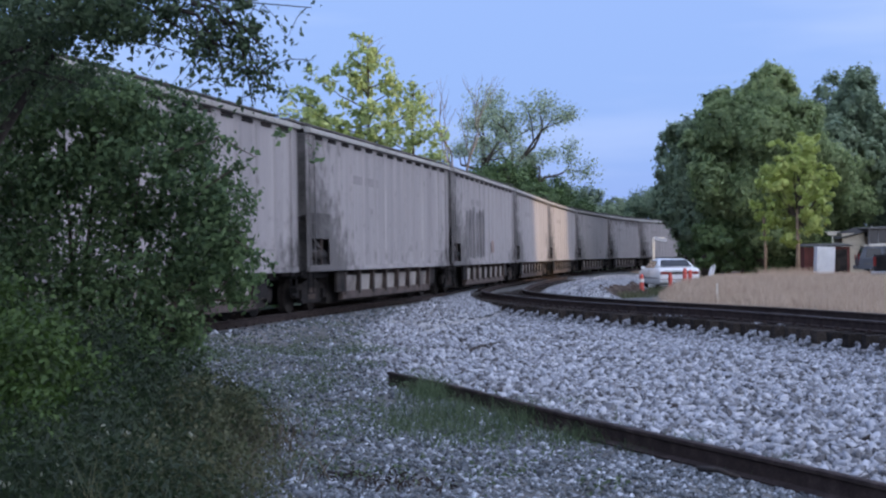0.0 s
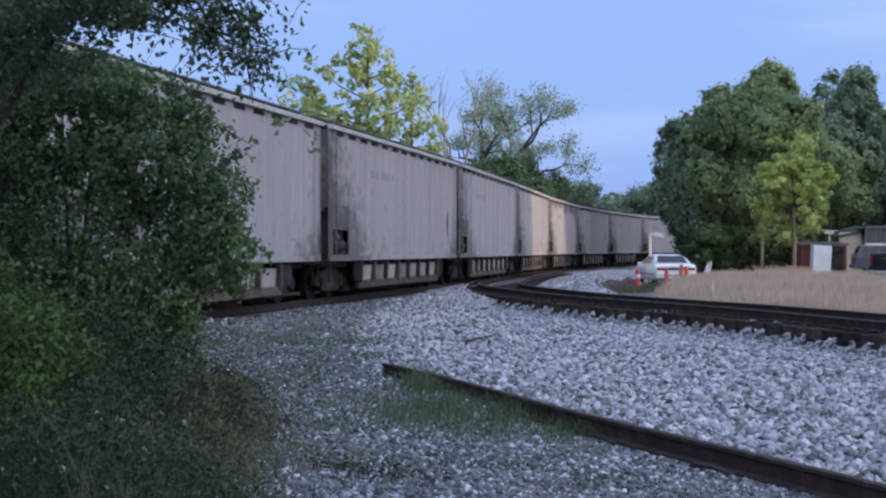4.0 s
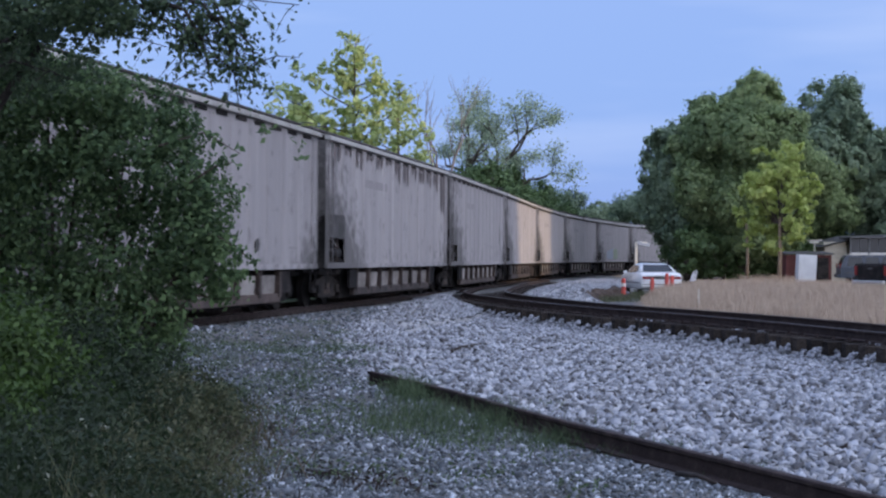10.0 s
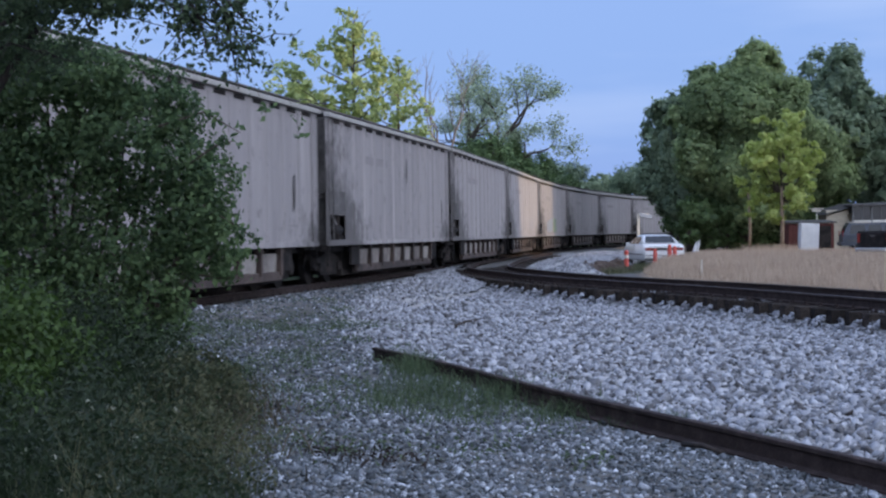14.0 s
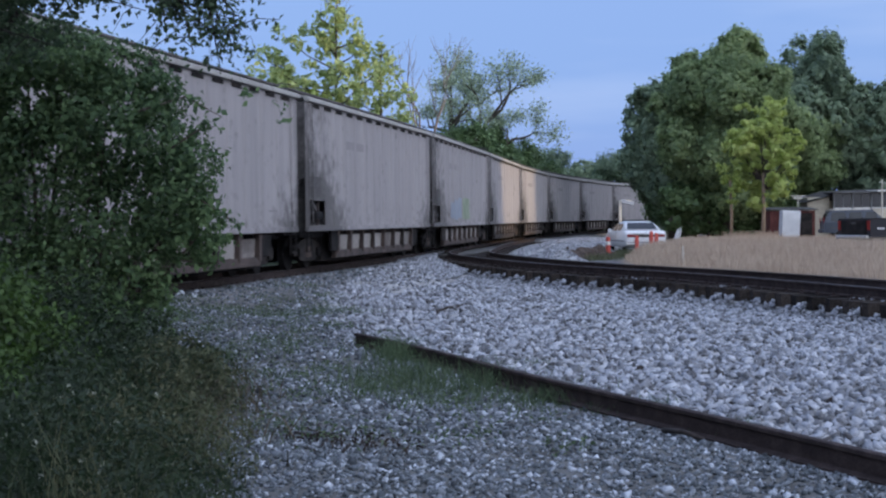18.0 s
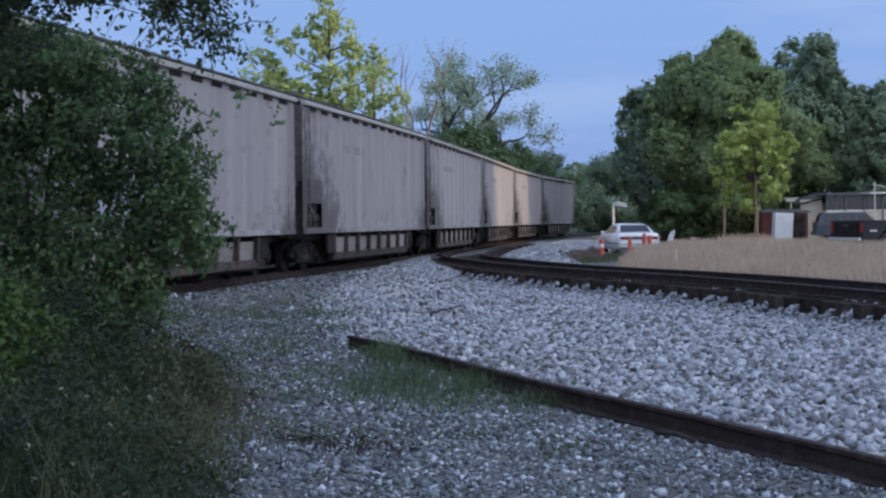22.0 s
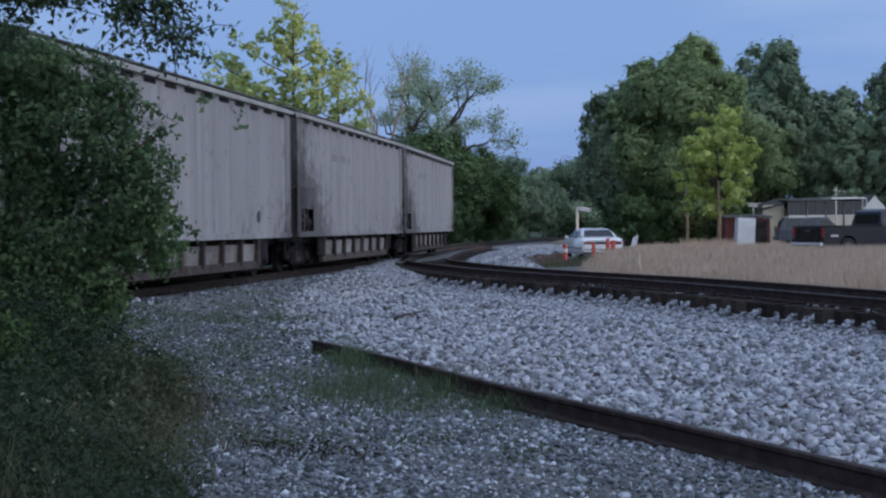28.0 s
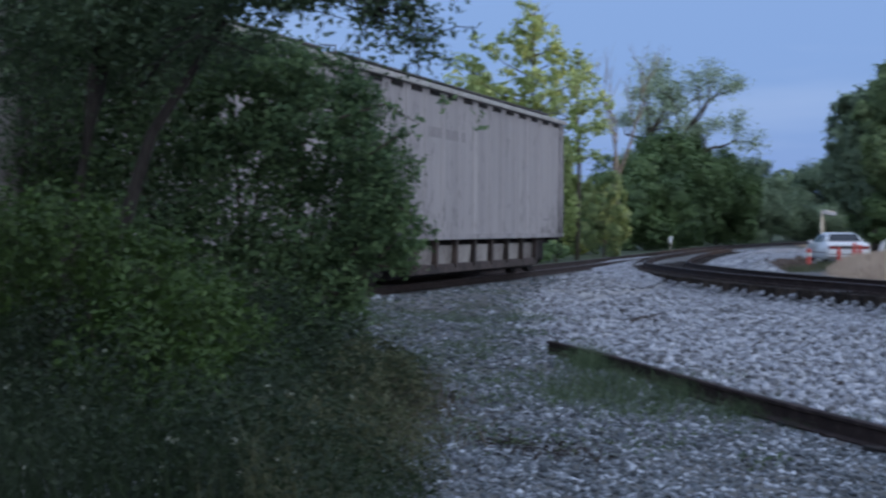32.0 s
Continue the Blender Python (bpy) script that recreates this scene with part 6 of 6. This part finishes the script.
def house():
    t = thing("house", "low cream house with a dark screened porch and grey roof", "house", pose(28.3, 106, -.1))
    part("wall", box(.8, 2.5, 1.5, 1.6, 5, 3.0), M_SIDING, t)
    course = mesh_of("siding_board", box(0, 0, 0, 1.6, .03, .17), M_SIDING)
    for k in range(17):
        part("siding_board", course, M_SIDING, t, at=pose(.8, -.015, .12 + .172 * k, 6))
    part("wall", box(4.4, 3.2, 1.5, 5.6, 3.6, 3.0), M_SIDING, t)
    part("porch_floor", box(4.4, .4, .5, 5.6, 2.4, .3), M_SHINGLE, t)
    part("porch_roof", box(3.1, .2, 3.30, 3.2, 2.9, .10, .02), M_SHINGLE, t)
    part("porch_roof", box(5.95, .2, 3.42, 2.5, 2.9, .12, .02), M_TRIM, t, "cream edge of the raised porch roof")
    for k in range(5):
        part("porch_post", box(1.65 + 1.36 * k, -.9, 1.9, .10, .12, 2.8, .01), M_TRIM if k == 4 else M_PORCH, t)
    for k in range(4):
        part("porch_screen", box(2.33 + 1.36 * k, -.86, 2.72, 1.22, .03, 1.0), M_DARKWIN, t)
        part("screen_rail", box(2.33 + 1.36 * k, -.88, 2.18, 1.24, .06, .09), M_TRIM, t)
        part("screen_mullion", box(2.33 + 1.36 * k, -.89, 2.72, .05, .05, 1.0), M_PORCH, t)
        part("porch_panel", box(2.33 + 1.36 * k, -.86, 1.35, 1.22, .04, 1.5), M_SIDING, t)
    part("gutter", tube([(4.7, -1.28, 3.38), (7.25, -1.28, 3.40), (7.3, -1.2, 3.2), (7.3, -1.0, .6)], [.05] * 4, 8), M_TRIM, t, "cream gutter and downpipe")
    part("roof", ([(-.4, -.4, 2.62), (1.9, -.4, 3.2), (7.6, -.4, 3.36), (7.6, 5.5, 3.0), (-.4, 5.5, 2.7), (1.6, 2.5, 3.45), (7.2, 2.5, 3.65)], [(0, 1, 5), (1, 2, 6, 5), (3, 4, 5, 6), (0, 5, 4), (2, 3, 6), (4, 3, 2, 1, 0)]), M_SHINGLE, t)
    p = thing("clothes_pole", "tall pale pole in the yard", "pole", pose(33.1, 104, 0))
    part("pole", tube([(0, 0, 0), (0, 0, 4.1)], [.06, .05], 8), M_POST, p)
    part("crossbar", tube([(-.2, 0, 3.9), (.7, 0, 3.75)], [.03, .03], 6), M_TRIM, p)
    p = thing("clothes_pole", "slim grey pole beside the parked truck", "pole", pose(35.6, 100, 0))
    part("pole", tube([(0, 0, 0), (0, 0, 4.3)], [.05, .04], 8), M_PORCH, p)
    b = thing("garden_shed", "pale gabled garden shed at the end of the yard", "shed", pose(36.9, 108, -.05))
    part("wall", prism([(-.8, 0), (.8, 0), (.8, 2.7), (0, 3.6), (-.8, 2.7)], -1.2, 1.2), M_TRIM, b)
    for q in (-1, 1):
        part("roof", ([(0, y, z) for y in (-1.25, 1.25) for z in (3.62, 3.67)] + [(q * .92, y, z) for y in (-1.25, 1.25) for z in (2.6, 2.65)],
                      [(0, 1, 3, 2), (4, 6, 7, 5), (0, 4, 5, 1), (2, 3, 7, 6), (1, 5, 7, 3), (0, 2, 6, 4)]), M_SHINGLE, b)
    part("door", box(0, -1.22, 1.0, .9, .04, 1.9, .01), M_PORCH, b)


shed()
house()


# ---- trackside things ----
def trackside():
    p = thing("solar_post", "pale square post with a small tilted solar panel", "post", pose(10.85, 78.2, float(height(10.85, 78)), 0, 0, 0))
    part("post", box(0, 0, 1.22, .13, .13, 2.5, .012), M_POST, p)
    part("arm", box(.28, 0, 2.50, .62, .07, .07, .01), M_POST, p)
    part("panel", box(0, 0, 0, .66, .36, .04, .008), M_PANEL, p, "grey glass solar panel", at=pose(.38, -.10, 2.42, 38, 10, 0))
    part("foot", box(0, 0, .06, .3, .3, .12, .02), M_STAIN, p)
    for x, y, h, kind in ((7.95, 61.0, .80, 1), (9.68, 64.6, .78, 0), (10.29, 64.4, .95, 0), (10.55, 64.6, .86, 0)):
        c = thing("marker_post", "orange plastic marker post with a pale band", "marker", pose(x, y, float(height(x, y))), group="orange markers by the car")
        part("base", box(0, 0, .03, .32, .32, .06, .015), M_GRIME_SHADE, c)
        part("tube", tube([(0, 0, .05), (0, 0, h)], [.095, .085 if kind else .075], 12), M_ORANGE, c)
        part("band", tube([(0, 0, h * .62), (0, 0, h * .80)], [.098, .096], 12), M_TRIM if kind else M_ORANGE, c)
        part("cap", tube([(0, 0, h), (0, 0, h + .04)], [.085, .04], 12), M_ORANGE, c)
    s = thing("trackside_sign", "short post with a small white marker plate", "sign", pose(3.95, 101, 0))
    part("post", box(0, 0, .5, .07, .05, 1.0), M_POST, s)
    part("plate", box(0, -.035, .78, .22, .02, .44, .008), M_WHITE, s)
    w = thing("pale_stake", "thin pale stake standing in the dry grass", "stake", pose(7.9, 43.5, float(height(7.9, 43.5))))
    part("stake", box(0, 0, .35, .05, .03, .75, .004), M_POST, w)
    w = thing("plastic_sheet", "crumpled white plastic sheet under the trees", "sheet", pose(17.4, 98, 0))
    part("fold", tube([(-.1, 0, .1), (.0, 0, .5), (.1, 0, .8)], [.12, .1, .03], 7), M_WHITE, w)
    part("fold", tube([(.1, 0, .1), (.22, 0, .6), (.26, .05, .9)], [.08, .07, .02], 7), M_WHITE, w)
    g = np.random.default_rng(591)
    n = 1600
    x, y = g.uniform(18.6, 21.8, n), g.normal(88.5, .6, n)
    tagged(new("straw_heap", mesh_of("straw_heap", blades(x, y, g.uniform(.2, .8, n), .012, 592, 1.1), M_DRY)), "heap of dry straw-coloured stalks below the trees", "straw", kind="stuff")
    # broken edge of dark earth between the gravel heap and the meadow, with weeds at its foot
    g = np.random.default_rng(601)
    n, q = 40, 8
    v, f = [], []
    for i in range(n):
        cy = 54.5 + 9.5 * i / (n - 1)
        fade = min(1, i / 6, (n - 1 - i) / 6)
        for k in range(q):
            w = k / (q - 1)
            cx = float(heap_edge(cy)) - .55 + 1.0 * w
            base = float(height(cx, cy))
            v.append((cx + g.normal(0, .05), cy + g.normal(0, .05), base - .03 + fade * max(0, .10 * math.sin(3.14 * w) + g.normal(.03, .06))))
    for i in range(n - 1):
        for k in range(q - 1):
            f.append((i * q + k, i * q + k + 1, (i + 1) * q + k + 1, (i + 1) * q + k))
    tagged(new("earth_bank", mesh_of("earth_bank", (v, f), M_DIRT)), "broken bank of dark brown earth at the gravel's edge", "bank", kind="structure")
    n = 1500
    y = g.uniform(54, 68, n)
    x = heap_edge(y) + .1 + np.abs(g.normal(0, .7, n))
    tagged(new("bank_weeds", mesh_of("bank_weeds", blades(x, y, g.uniform(.1, .34, n), .008, 602, .9), M_WEED)), "low green weeds at the foot of the earth bank", "weeds", kind="stuff")
    # dead sticks and dark lumps on the ballast
    for name, label, pts, r in (("stick", "dark crooked stick lying on the white ballast", [(.30, 25.0), (.52, 25.6), (.70, 26.1), (.90, 27.2)], .034),
                                ("stick", "short dark stick on the gravel", [(1.80, 10.75), (1.90, 10.5), (1.99, 10.25)], .022),
                                ("stick", "half-buried dark stick among the stones", [(-.92, 10.9), (-.80, 10.5), (-.68, 10.72), (-.6, 10.35)], .013),
                                ("stick", "thin dark twig in the weeds", [(-3.1, 16.4), (-2.8, 16.3), (-2.55, 16.5)], .02)):
        g_ = [(x, y, float(height(x, y)) + .035 + .02 * (k % 2)) for k, (x, y) in enumerate(pts)]
        ob = new(name, mesh_of(name, tube(g_, [r * (1 - .15 * k) for k in range(len(g_))], 7), M_STICK, True))
        tagged(ob, label, "stick")
    for x, y, d in ((2.31, 15.35, .22), (2.07, 17.03, .2), (3.55, 12.6, .13), (-.65, 21.4, .12), (4.1, 14.5, .1)):
        v, f = stones(np.array([x]), np.array([y]), np.array([d]), int(x * 100) + 700)
        tagged(new("dark_stone", mesh_of("dark_stone", (v, f), M_STICK)), "dark brown lump of stone on the white ballast", "stone", group="dark stones")


trackside()


# ---- unseen wood added behind the camera to shade the place from the low sun ----
def shade_wood():
    g = np.random.default_rng(801)
    toward = np.array((SUN_DIR.x, SUN_DIR.y)) / math.hypot(SUN_DIR.x, SUN_DIR.y)
    across = np.array((toward[1], -toward[0]))
    lobes = []
    base = toward * 330
    # lower crowns and one gap let sun onto two trees and the wagons
    low = [across @ np.array(q) for q in ((-3.6, 70.0), (20.9, 90.0))]
    target = across @ np.array((5.8, 82.3))
    for a in np.arange(-260, 260, 6.0):
        c = base + across * a
        if abs(a - target) < 13.6:
            continue
        for zc in (5, 13, 19) if min(abs(a - q) for q in low) < 4.5 else (5, 13, 21, 28):
            lobes.append((c[0] + g.normal(0, 2), c[1] + g.normal(0, 2), zc, 6.0, 6.0, 6.0))
    t = thing("wood", "unseen wood added behind the viewpoint to block the low sun", "trees", kind="stuff")
    pts, _ = lobe_points(lobes, 30, 802, .3, .1)
    part("foliage", mesh_of("foliage", leaf_cloud(pts, 3.4, 803, width=.9), M_LEAF_DARK), M_LEAF_DARK, t)


shade_wood()


# ---- all that moves ----
def motions():
    times = [0.5 * k for k in range(65)]
    for k, car in enumerate(CARS):
        walk(car, [(t, car_pose(k, t)) for t in times])


motions()
